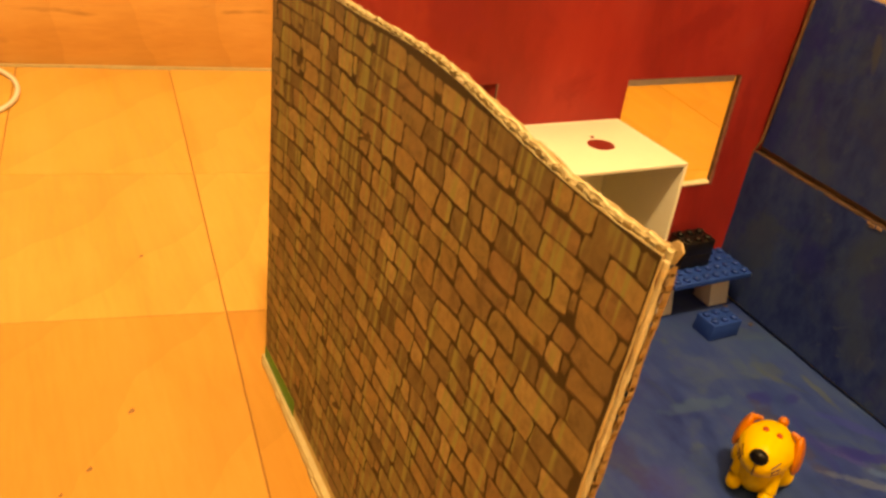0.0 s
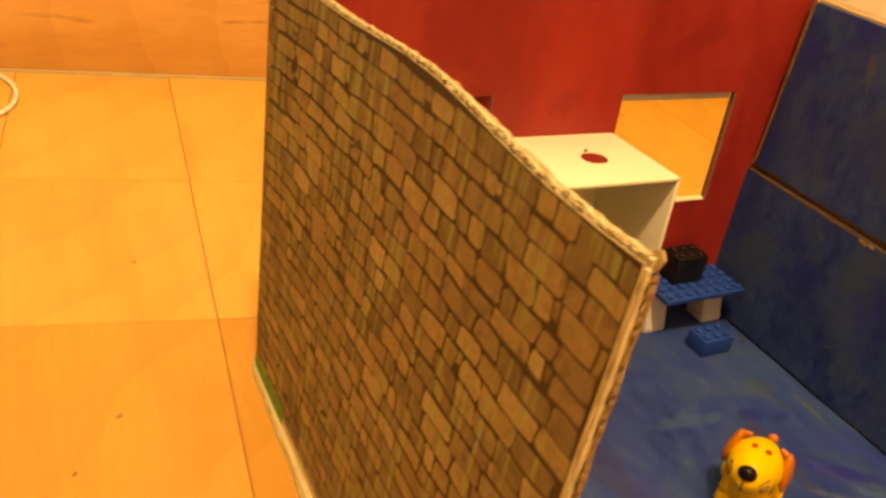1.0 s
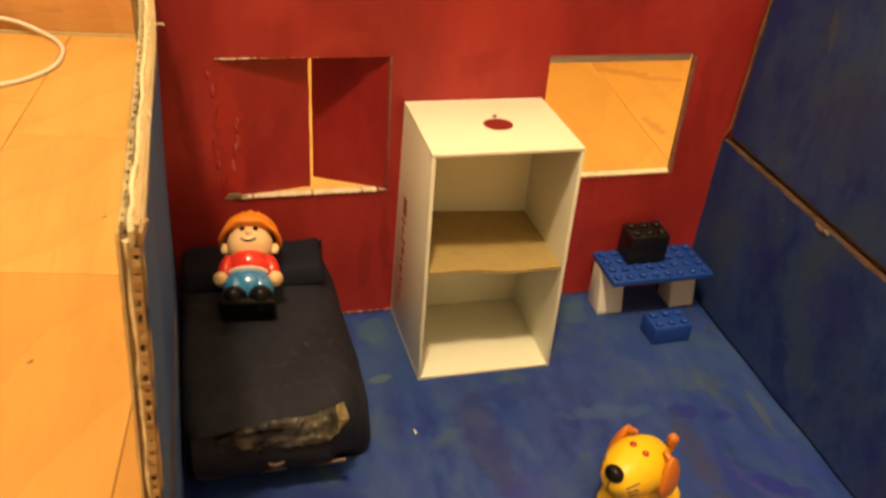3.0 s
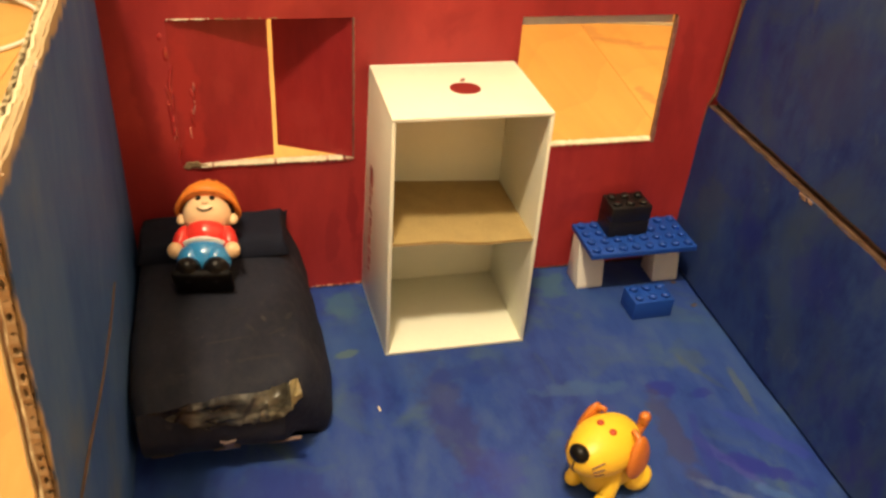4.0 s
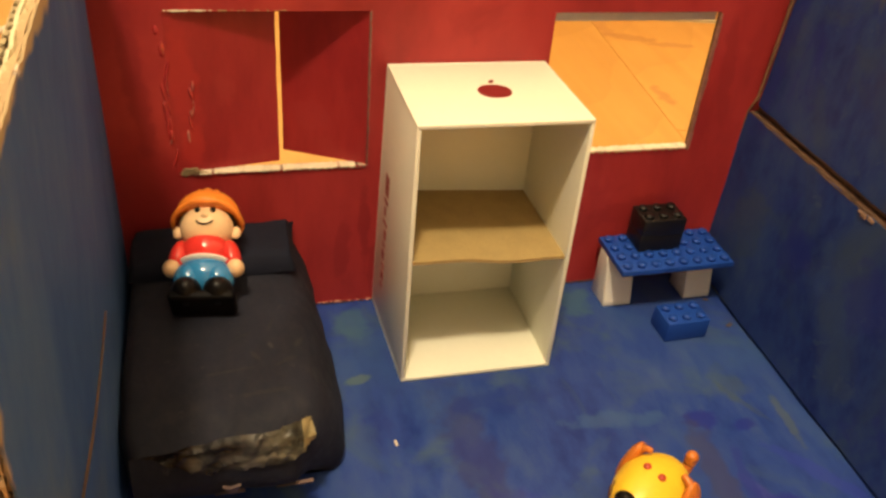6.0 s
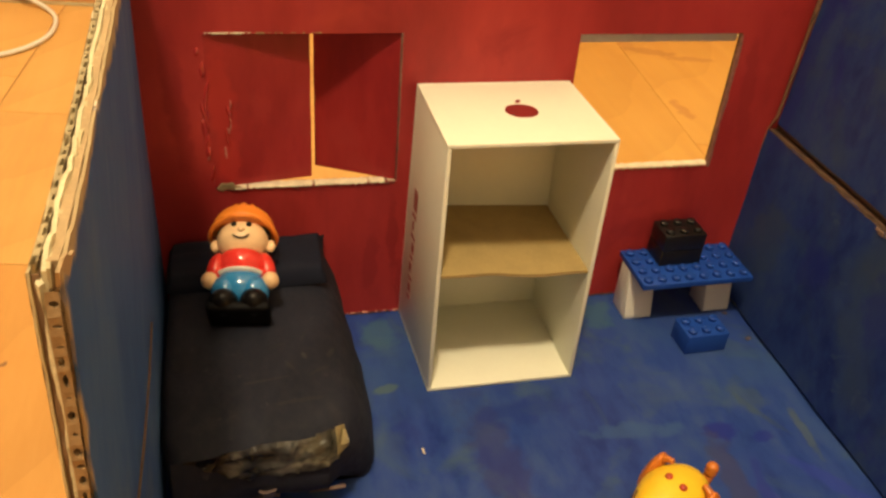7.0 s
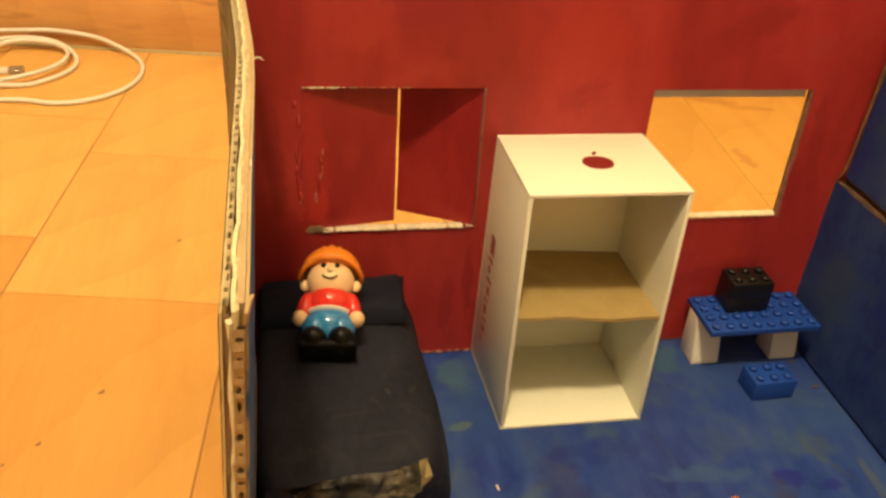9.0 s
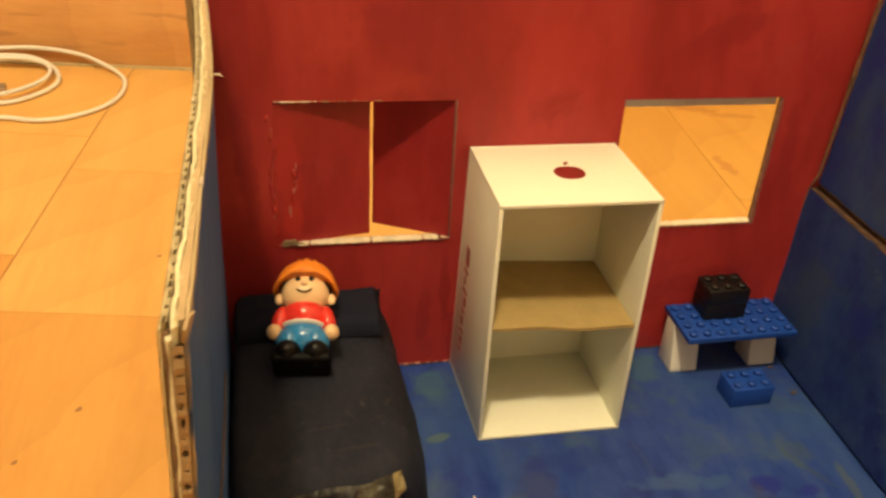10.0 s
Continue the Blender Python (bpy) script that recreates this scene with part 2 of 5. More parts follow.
daubs(M_RED_FLAP, [(0.4085, 0.120, 0.0085, 0.030, 2, (0.42, 0.030, 0.026), 0.6), (0.4100, 0.093, 0.0060, 0.014, -6, (0.42, 0.032, 0.028), 0.6), (0.4250, 0.118, 0.006, 0.010, 12, (0.345, 0.034, 0.032), 0.5), (0.4640, 0.100, 0.012, 0.010, -20, (0.33, 0.032, 0.034), 0.5)], "XZY")
M_FLOOR = paint("blue_floor_paint", (0.015, 0.032, 0.18), (0.024, 0.052, 0.232), (0.046, 0.083, 0.224), (1.3, 0.6, 1), 15, 0.4,
                [((0.060, 0.102, 0.138), 22, 0.54, 0.78), ((0.037, 0.081, 0.224), 13, 0.52, 0.80), ((0.022, 0.034, 0.19), 12, 0.60, 0.76)], (0, 0, -4), bumps=0.1, spec=0.2, brush=0.45)


daubs(M_FLOOR, [(0.590, -0.1055, 0.030, 0.0062, -6, (0.050, 0.105, 0.225), 0.5), (0.668, -0.150, 0.005, 0.030, 40, (0.03, 0.045, 0.30), 0.6), (0.640, -0.160, 0.004, 0.024, 30, (0.05, 0.05, 0.26), 0.6),
                (0.655, -0.185, 0.004, 0.020, 44, (0.06, 0.12, 0.30), 0.6), (0.600, -0.130, 0.004, 0.020, 14, (0.045, 0.055, 0.22), 0.5), (0.530, -0.150, 0.018, 0.020, 0, (0.026, 0.035, 0.26), 0.5),
                (0.630, -0.111, 0.011, 0.0075, 0, (0.018, 0.026, 0.215), 0.85), (0.649, -0.118, 0.008, 0.0045, 10, (0.018, 0.028, 0.215), 0.8), (0.622, -0.142, 0.009, 0.036, -3, (0.045, 0.048, 0.115), 0.65), (0.633, -0.150, 0.004, 0.026, -8, (0.022, 0.034, 0.22), 0.7), (0.671, -0.118, 0.0035, 0.020, -4, (0.085, 0.115, 0.085), 0.5), (0.655, -0.092, 0.010, 0.014, 10, (0.060, 0.095, 0.11), 0.45)])
# first mark: violet-blue, deepened to paint in shade before the bed's foot
daubs(M_FLOOR, [(0.435, -0.152, 0.040, 0.030, -8, (0.024, 0.034, 0.19), 0.6), (0.520, -0.115, 0.014, 0.05, 6, (0.035, 0.034, 0.13), 0.5), (0.655, -0.168, 0.028, 0.006, -35, (0.02, 0.025, 0.22), 0.8), (0.640, -0.185, 0.03, 0.004, -38, (0.09, 0.13, 0.24), 0.6),
                (0.653, -0.100, 0.0022, 0.016, 24, (0.06, 0.085, 0.10), 0.35), (0.660, -0.112, 0.0018, 0.010, 30, (0.06, 0.085, 0.10), 0.3), (0.480, -0.022, 0.012, 0.014, 0, (0.05, 0.11, 0.18), 0.7),
                (0.600, -0.020, 0.014, 0.014, 0, (0.05, 0.11, 0.17), 0.7), (0.476, -0.062, 0.008, 0.004, 10, (0.09, 0.14, 0.11), 0.6), (0.54, -0.085, 0.03, 0.010, 4, (0.018, 0.035, 0.20), 0.6)])
M_BLUE_R = paint("navy_wall_paint", (0.013, 0.025, 0.146), (0.023, 0.047, 0.188), (0.044, 0.077, 0.186), (1, 1.0, 0.6), 27, 0.45, [((0.043, 0.070, 0.126), 14, 0.52, 0.74), ((0.020, 0.022, 0.21), 21, 0.56, 0.78), ((0.07, 0.10, 0.16), 60, 0.64, 0.80)], (12, 0, 0), bumps=0.15, spec=0.12, brush=0.42)
daubs(M_BLUE_R, [(-0.010, 0.150, 0.007, 0.060, 2, (0.020, 0.030, 0.20), 0.6), (-0.056, 0.182, 0.0035, 0.016, -14, (0.075, 0.085, 0.095), 0.6), (-0.090, 0.150, 0.030, 0.030, 0, (0.030, 0.045, 0.13), 0.5), (-0.070, 0.060, 0.016, 0.014, 30, (0.018, 0.026, 0.19), 0.6),
                 (-0.030, 0.050, 0.018, 0.030, 10, (0.050, 0.075, 0.11), 0.5), (-0.120, 0.070, 0.022, 0.020, -20, (0.020, 0.028, 0.19), 0.5), (-0.150, 0.160, 0.006, 0.040, 10, (0.045, 0.065, 0.12), 0.5)], "YZX")
M_WHITE = simple("white_coated_card", (0.805, 0.805, 0.665), 0.42, 0.025, 40, 0.05, 900)
M_KRAFT = simple("kraft_card", (0.382, 0.278, 0.104), 0.75, 0.14, 90, 0.3, 900)
M_LOGO = simple("dark_red_ink", (0.19, 0.013, 0.011), 0.5, 0.08)
M_INK = simple("faded_red_ink", (0.33, 0.085, 0.065), 0.6, 0.15)
M_BED = paint("black_bed_paint", (0.0050, 0.0060, 0.0138), (0.0078, 0.0092, 0.0202), (0.0130, 0.0146, 0.028), (1, 0.6, 1), 45, 0.8, [((0.018, 0.019, 0.027), 55, 0.56, 0.80), ((0.045, 0.045, 0.050), 150, 0.65, 0.80)], bumps=0.7, spec=0.36)
daubs(M_BED, [(0.4375, -0.072, 0.0050, 0.0010, 70, (0.020, 0.020, 0.021), 0.6), (0.4365, -0.085, 0.0012, 0.0024, 20, (0.05, 0.048, 0.046), 0.6), (0.4300, -0.090, 0.0010, 0.0036, 35, (0.026, 0.026, 0.026), 0.6), (0.4260, -0.078, 0.0050, 0.0012, 25, (0.018, 0.018, 0.019), 0.6),
              (0.4420, -0.094, 0.0080, 0.0012, 30, (0.018, 0.018, 0.019), 0.6), (0.4200, -0.098, 0.0120, 0.0010, 8, (0.022, 0.022, 0.024), 0.7), (0.4480, -0.083, 0.0040, 0.0012, 60, (0.026, 0.026, 0.026), 0.6), (0.4320, -0.110, 0.0140, 0.0014, 5, (0.020, 0.020, 0.022), 0.6)])
M_PILLOW = simple("navy_cloth", (0.0055, 0.0075, 0.019), 0.85, 0.25, 90, 0.5, 1200, spec=0.25)
M_GREEN = simple("green_paper", (0.055, 0.22, 0.03), 0.6, 0.2, 90)
M_BRICK_BLUE = simple("blue_plastic", (0.016, 0.060, 0.335), 0.4, 0.08, 60, spec=0.25)
M_BRICK_BLACK = simple("black_plastic", (0.009, 0.008, 0.008), 0.36, 0.1, 60, spec=0.35)
M_BRICK_WHITE = simple("white_plastic", (0.74, 0.72, 0.65), 0.3, 0.03, 60)
M_CORD = simple("white_cord", (0.74, 0.71, 0.64), 0.5, 0.05, 60)
M_METAL = simple("grey_metal", (0.42, 0.40, 0.37), 0.35, 0.1, 90, metal=0.8)
M_SKIN = simple("peach_vinyl", (0.80, 0.54, 0.29), 0.42, 0.05, 60)
M_ORANGE = simple("orange_vinyl", (0.82, 0.25, 0.022), 0.35, 0.07, 60)
M_TOYRED = simple("red_vinyl", (0.68, 0.035, 0.022), 0.14, 0.05, 60, coat=0.5)
M_TOYBLUE = simple("blue_vinyl", (0.035, 0.20, 0.46), 0.14, 0.05, 60, coat=0.5)
M_TOYWHITE = simple("white_vinyl", (0.78, 0.75, 0.68), 0.3, 0.03)
M_TOYBLACK = simple("black_vinyl", (0.006, 0.005, 0.005), 0.34, 0.1, spec=0.18)
M_TOYBASE = simple("dull_black_vinyl", (0.004, 0.0035, 0.004), 0.6, 0.1, spec=0.12)
M_YELLOW = simple("yellow_vinyl", (0.82, 0.52, 0.010), 0.4, 0.05, 60)
M_DOGEAR = simple("brownish_orange_vinyl", (0.52, 0.155, 0.012), 0.35, 0.08, 60)
M_DOGRED = simple("red_spot_paint", (0.40, 0.045, 0.016), 0.4, 0.05)
M_DOGBROWN = simple("brown_line_paint", (0.09, 0.03, 0.012), 0.5, 0.05)

# ---- the room round the model ----
FLOOR_Z = -0.006


SEAM_SHIFT = {-1: -0.0015, 3: -0.013}


def seam_x(k, y):
    """The k-th long joint of the parquet at y."""
    return 0.3775 + 0.1345 * k + SEAM_SHIFT.get(k, 0.0) + 0.087 * (y - 0.245)


def cross_y(row, x, off=0.0):
    return 0.0655 + 0.186 * row + off - 0.172 * (x - 0.31)


bm = bmesh.new()
box(bm, -1.8, 2.6, -2.4, 1.6, FLOOR_Z - 0.06, FLOOR_Z - 0.0006)
floor = tagged(part("floor", bm, M_JOINT), "honey-coloured wooden parquet floor with narrow dark joints", "floor", kind="structure")

# unseen walls added to close the room: dull ones cut fill, east one bounces light
for name, b in (("wall_south", (-1.8, 2.6, -2.46, -2.4, FLOOR_Z - 0.06, 2.34)), ("wall_west", (-1.86, -1.8, -2.46, 1.66, FLOOR_Z - 0.06, 2.34)),
                ("wall_east", (2.6, 2.66, -2.46, 1.66, FLOOR_Z - 0.06, 2.34))):
    bm = bmesh.new()
    box(bm, *b)
    tagged(part(name, bm, M_PLASTER if name == "wall_east" else M_PLASTER_DULL), "plain plastered room wall, unseen, toned to set the bounce light", "wall", kind="structure")
bm = bmesh.new()
box(bm, -1.86, 2.66, -2.46, 1.66, 2.34, 2.4)
tagged(part("ceiling", bm, M_PLASTER), "plain off-white plastered ceiling", "ceiling", kind="structure")
# wall behind the model, a little askew to it, with a low wooden board along its foot
SKEW = pose(0.393, 0.466, FLOOR_Z, 0, 0, -8.0)
bm = bmesh.new()
box(bm, -2.3, 2.3, 0.0205, 0.08, 0.0, 2.34, 0, 1, SKEW)
tagged(part("wall_north", bm, M_PLASTER), "pale plastered wall above a wooden skirting board", "wall", kind="structure")

# lamp holder under the ceiling, the bulb hangs free below it
lampo = thing("ceiling_lamp", (LAMP[0], LAMP[1], 2.34), "plain white lamp holder hanging on cord under the ceiling", "lamp")
bm = bmesh.new()
rod(bm, [(LAMP[0], LAMP[1], 2.34), (LAMP[0], LAMP[1], LAMP[2] + 0.14)], 0.004, 10)
part("cord", bm, M_CORD, lampo)
bm = bmesh.new()
rod(bm, [(LAMP[0], LAMP[1], LAMP[2] + 0.15), (LAMP[0], LAMP[1], LAMP[2] + 0.13), (LAMP[0], LAMP[1], LAMP[2] + 0.09)], [0.010, 0.02, 0.022], 20)
part("holder", bm, M_WHITE, lampo)

# wooden skirting board along that wall, with a pale strip along its foot
board = thing("baseboard", (0.393, 0.466, FLOOR_Z), "light wooden skirting board with horizontal grain along the wall", "skirting board", kind="structure")
bm = bmesh.new()
box(bm, -2.25, 2.25, 0.002, 0.0203, 0.0, 0.0975, 0.002, 2, SKEW)
part("board", bm, M_PANEL, board)
bm = bmesh.new()
box(bm, -2.25, 2.25, -0.0014, 0.0018, 0.0, 0.0022, 0, 1)
box(bm, -0.05, 0.006, -0.0034, -0.0016, 0.0, 0.0016, 0.0004, 1)
bmesh.ops.transform(bm, matrix=SKEW, verts=bm.verts)
part("foot_strip", bm, M_CARD_PALE, board, "thin pale strip along the foot of the board")

# ---- the cardboard play house ----
house = thing("cardboard_playhouse", (0.53, -0.12, FLOOR_Z), "open cardboard toy room painted red and blue on wooden floor", "toy house")
X0, X1, YF, TOP = 0.371, 0.700, -0.262, 0.214

# base sheet: painted top on a corrugated sheet
bm = bmesh.new()
n = 40
random.seed(5)
box(bm, X0 - 0.0015, X1, YF, 0.006, FLOOR_Z + 0.0002, -0.0008)
for k in range(46):
    y = YF + 0.004 + k * 0.0057
    r = random.uniform(0.0003, 0.0010)
    box(bm, X0 - 0.0015 - r, X0 - 0.0012, y, y + 0.0057, FLOOR_Z + 0.0002, random.uniform(-0.0036, -0.0024))
base = part("base_board", bm, M_CARD_PALE, house, "pale cardboard base with a worn edge")
bm = bmesh.new()
gx, gy = 60, 50
vv = [[bm.verts.new((0.3752 + (0.6860 - 0.3752) * i / gx, YF + 0.002 + (-YF - 0.002) * j / gy,
                     0.0005 * noise.noise(Vector((i * 0.13, j * 0.13, 3.1))) - 0.0001)) for j in range(gy + 1)] for i in range(gx + 1)]
for i in range(gx):
    for j in range(gy):
        f = bm.faces.new((vv[i][j], vv[i + 1][j], vv[i + 1][j + 1], vv[i][j + 1]))
        f.smooth = True
part("painted_floor", bm, M_FLOOR, base, "uneven blue painted floor with green and violet smears")


# left wall: two corrugated sheets glued together, warped
def smooth01(t):
    t = min(max(t, 0), 1)
    return t * t * (3 - 2 * t)


def warp(y, z):
    """How far the left wall bows inwards."""
    t = max(-y, 0)
    w = 0.0166 * (1 - math.exp(-t / 0.075)) + 0.0003 * math.sin(60 * t) - 0.0006 * smooth01((t - 0.17) / 0.06)
    foot = 0.004 * t / 0.24
    return foot + (w - foot) * max(z, 0) / 0.2135


def topz(y):
    return 0.2145 + 0.0016 * math.sin(y * 40 + 0.5)


def wall_sheet(xa, xb, y0, y1, z0, ny=40, nz=16, rag_front=0.0, rag_top=0.0, seed=1, cut=0.0, wave=0.0):
    """A warped upright slab between two depths, its front and top edges ragged."""
    rnd = random.Random(seed)
    bm = bmesh.new()
    rf = [rag_front * (rnd.uniform(-0.5, 0.5) + 1.1 * noise.noise(Vector((q * 0.33, seed, 1.7)))) for q in range(nz + 1)]
    rt = [rnd.uniform(-rag_top, rag_top) for _ in range(ny + 1)]
    g = []
    for x in (xa, xb):
        rows = []
        for i in range(ny + 1):
            row = []
            for j in range(nz + 1):
                s, h = i / ny, j / nz
                y = y0 + (y1 - y0) * s
                if i == 0:
                    y += rf[j]
                z = z0 + (topz(y) - cut - z0) * h
                if j == nz:
                    z += rt[i]
                row.append(bm.verts.new((x + warp(y, z) + wave * noise.noise(Vector((y * 75, z * 60, seed))), y, z)))
            rows.append(row)
        g.append(rows)
    a, b = g
    for i in range(ny):
        for j in range(nz):
            bm.faces.new((a[i][j], a[i][j + 1], a[i + 1][j + 1], a[i + 1][j])).smooth = True
            bm.faces.new((b[i][j], b[i + 1][j], b[i + 1][j + 1], b[i][j + 1])).smooth = True
    for i in range(ny):
        bm.faces.new((a[i][nz], b[i][nz], b[i + 1][nz], a[i + 1][nz]))
        bm.faces.new((a[i][0], a[i + 1][0], b[i + 1][0], b[i][0]))
    for j in range(nz):
        bm.faces.new((a[0][j], b[0][j], b[0][j + 1], a[0][j + 1]))
        bm.faces.new((a[ny][j], a[ny][j + 1], b[ny][j + 1], b[ny][j]))
    return bm


YL = -0.243
leftw = part("left_wall", wall_sheet(X0, X0 + 0.0004, YL, 0.004, -0.004, nz=70, ny=90, rag_front=0.0009, rag_top=0.0005, seed=2, cut=0.0006), M_CARD_PALE, house, "warped double corrugated cardboard wall with a stone pattern outside and dull blue paint inside")
part("middle_liner", wall_sheet(X0 + 0.0017, X0 + 0.0025, YL + 0.0002, 0.004, -0.004, nz=70, ny=90, rag_front=0.0007, rag_top=0.0007, seed=3, cut=-0.0004, wave=0.0010), simple("pale_liner", (0.62, 0.565, 0.36), 0.85, 0.22, 130, 0.4, 900), leftw, "wavy pale liner between the sheets")


def holed_edge(place, length, width, pitch, seed, smin, smax):
    """A cut edge of corrugated card: a rough strip pierced by the flutes. place(u, v, d): along, across, depth."""
    rnd = random.Random(seed)
    bm = bmesh.new()
    n = int(length / pitch)
    grid = []
    for i in range(n + 1):
        grid.append([i * pitch + (rnd.uniform(-0.12, 0.12) * pitch if 0 < i < n else 0), rnd.uniform(-0.0003, 0.0005)])
    for i in range(n):
        u0, u1 = grid[i][0], grid[i + 1][0]
        d0, d1 = grid[i][1], grid[i + 1][1]
        out = [(u0, 0.0, d0), ((u0 + u1) / 2, 0.0, (d0 + d1) / 2), (u1, 0.0, d1), (u1, width / 2, d1), (u1, width, d1), ((u0 + u1) / 2, width, (d0 + d1) / 2), (u0, width, d0), (u0, width / 2, d0)]
        cu, cv = (u0 + u1) / 2 + rnd.uniform(-0.1, 0.1) * pitch, width * rnd.uniform(0.42, 0.6)
        k = rnd.uniform(smin, smax) * (0.4 if rnd.random() < 0.25 else 1.0)
        ru, rv = pitch * 0.5 * k, width * 0.42 * rnd.uniform(0.55, 1.0)
        ang = [-2.36, -1.57, -0.79, 0, 0.79, 1.57, 2.36, 3.14]
        hole = [(cu + ru * math.cos(a) * rnd.uniform(0.8, 1.1), cv + rv * math.sin(a) * rnd.uniform(0.8, 1.1), (d0 + d1) / 2 + 0.0002) for a in ang]
        vo = [bm.verts.new(place(*p)) for p in out]
        vh = [bm.verts.new(place(*p)) for p in hole]
        vd = [bm.verts.new(place(cu + (p[0] - cu) * 0.8, cv + (p[1] - cv) * 0.8, p[2] + 0.0032)) for p in hole]
        for q in range(8):
            r = (q + 1) % 8
            bm.faces.new((vo[q], vo[r], vh[r], vh[q])).smooth = True
            bm.faces.new((vh[q], vh[r], vd[r], vd[q]))
        bm.faces.new(vd)
    bmesh.ops.recalc_face_normals(bm, faces=bm.faces)
    return bm


def front_place(u, v, d):
    y, z = YL - 0.0012 + d, 0.0005 + u
    return (X0 + 0.0022 + v + warp(y, z), y, z)


def top_place(u, v, d):
    y = YL + 0.001 + u
    z = topz(y) + 0.0003 + 0.25 * v - d
    return (X0 + 0.0004 + v + warp(y, z), y, z)


part("folded_liner", wall_sheet(X0 + 0.0025, X0 + 0.0031, YL + 0.0006, 0.004, 0.2105, ny=90, nz=3, rag_front=0.0006, rag_top=0.0006, seed=17, cut=0.0002, wave=0.0009), M_CARD_PALE, leftw, "pale crushed liner along the top")
M_CUT = simple("cut_card", (0.27, 0.18, 0.085), 0.85, 0.25, 120, 0.4, 800)


def crumpled_strip(place, length, n, seed):
    """A torn, crumpled ribbon of paper along an edge. place(u, v, d): along, across, depth."""
    bm = bmesh.new()
    rows_ = []
    for i in range(n + 1):
        u = length * i / n
        mid = 0.0002 + 0.0006 * noise.noise(Vector((u * 60, seed, 0.3))) + 0.0003 * noise.noise(Vector((u * 240, seed, 4.3)))
        half = 0.0006 + 0.0008 * noise.noise(Vector((u * 95, seed, 2.1)))
        half = max(half, 0.0002)
        row = [place(u, mid - half, 0.0012)]
        for q in range(5):
            v = mid - half + half * 0.5 * q
            row.append(place(u, v, -0.0003 - 0.0005 * math.sin(math.pi * q / 4) + 0.0006 * noise.noise(Vector((u * 300, q * 0.8, seed)))))
        row.append(place(u, mid + half, 0.0012))
        rows_.append([bm.verts.new(p) for p in row])
    for i in range(n):
        for q in range(6):
            bm.faces.new((rows_[i][q], rows_[i][q + 1], rows_[i + 1][q + 1], rows_[i + 1][q])).smooth = True
        bm.faces.new((rows_[i][6], rows_[i][0], rows_[i + 1][0], rows_[i + 1][6]))
    bm.faces.new(rows_[0])
    bm.faces.new(rows_[-1][::-1])
    bmesh.ops.recalc_face_normals(bm, faces=bm.faces)
    return bm


def strip_place(u, v, d):
    y, z = YL + 0.0003 + d, 0.0015 + u
    return (X0 + 0.0018 + v + warp(y, z), y, z)


part("torn_edge", crumpled_strip(strip_place, 0.2105, 150, 5.0), simple("crumpled_pale_paper", (0.60, 0.545, 0.36), 0.9, 0.3, 200, 0.6, 900), leftw, "crumpled torn white paper between the sheets")
part("cut_edge", holed_edge(front_place, 0.2125, 0.0020, 0.0039, 31, 0.25, 0.8), M_CUT, leftw, "cut corrugated edge with dark flute holes")
part("cut_edge", holed_edge(top_place, 0.243, 0.0011, 0.0038, 32, 0.45, 0.95), simple("pale_cut_card", (0.37, 0.30, 0.165), 0.85, 0.25, 120, 0.4, 800), leftw, "cut corrugated edge with dark flute holes")
part("crushed_core", wall_sheet(X0 + 0.00042, X0 + 0.0016, YL + 0.0010, 0.004, -0.004, nz=70, rag_front=0.0006, seed=13, cut=0.0012), simple("brown_card_channel", (0.20, 0.12, 0.06), 0.9, 0.3, 200), leftw, "brown core of the card")
part("crushed_core", wall_sheet(X0 + 0.0023, X0 + 0.0041, YL + 0.0025, 0.006, 0.0, rag_top=0.0004, seed=12, cut=0.0001), M_CARD, leftw, "crushed tan core of the card")

# inner liner: painted, bare along its top and front margins
m_in, nt_in, b_in = mat("dull_blue_paint_bare_margin")
vec = coords(nt_in, (1, 1.1, 0.5), (10, 0, 0))
big, fine = noise_tex(nt_in, vec, 20, 5, 0.6, 0.6), noise_tex(nt_in, vec, 120, 4, 0.6)
col_in = ramp(nt_in, mix(nt_in, 0.3, big, fine), [(0.36, (0.036, 0.088, 0.27)), (0.5, (0.052, 0.115, 0.31)), (0.66, (0.085, 0.155, 0.32))])
col_in = mix(nt_in, grey(nt_in, noise_tex(nt_in, coords(nt_in), 15, 4), 0.56, 0.74), col_in, (0.13, 0.17, 0.20))
sep = nt_in.nodes.new("ShaderNodeSeparateXYZ")
tc_in = nt_in.nodes.new("ShaderNodeTexCoord")
nt_in.links.new(tc_in.outputs["Object"], sep.inputs[0])


def math_node(nt, op, a, b=0.0):
    n = nt.nodes.new("ShaderNodeMath")
    n.operation = op
    for s, v in zip(n.inputs, (a, b)):
        if isinstance(v, (int, float)):
            s.default_value = v
        else:
            nt.links.new(v, s)
    return n.outputs[0]


wob = math_node(nt_in, "MULTIPLY", math_node(nt_in, "SUBTRACT", noise_tex(nt_in, coords(nt_in), 55, 3), 0.5), 0.014)
edge_t = math_node(nt_in, "ADD", math_node(nt_in, "SUBTRACT", sep.outputs[2], 0.2100), wob)
edge_f = math_node(nt_in, "ADD", math_node(nt_in, "SUBTRACT", YL + 0.0016, sep.outputs[1]), wob)
bare = math_node(nt_in, "MULTIPLY", math_node(nt_in, "MAXIMUM", edge_t, edge_f), 420)
bare_c = nt_in.nodes.new("ShaderNodeClamp")
nt_in.links.new(bare, bare_c.inputs[0])
nt_in.links.new(mix(nt_in, bare_c.outputs[0], col_in, (0.44, 0.34, 0.19)), b_in.inputs["Base Color"])
b_in.inputs["Roughness"].default_value = 0.6
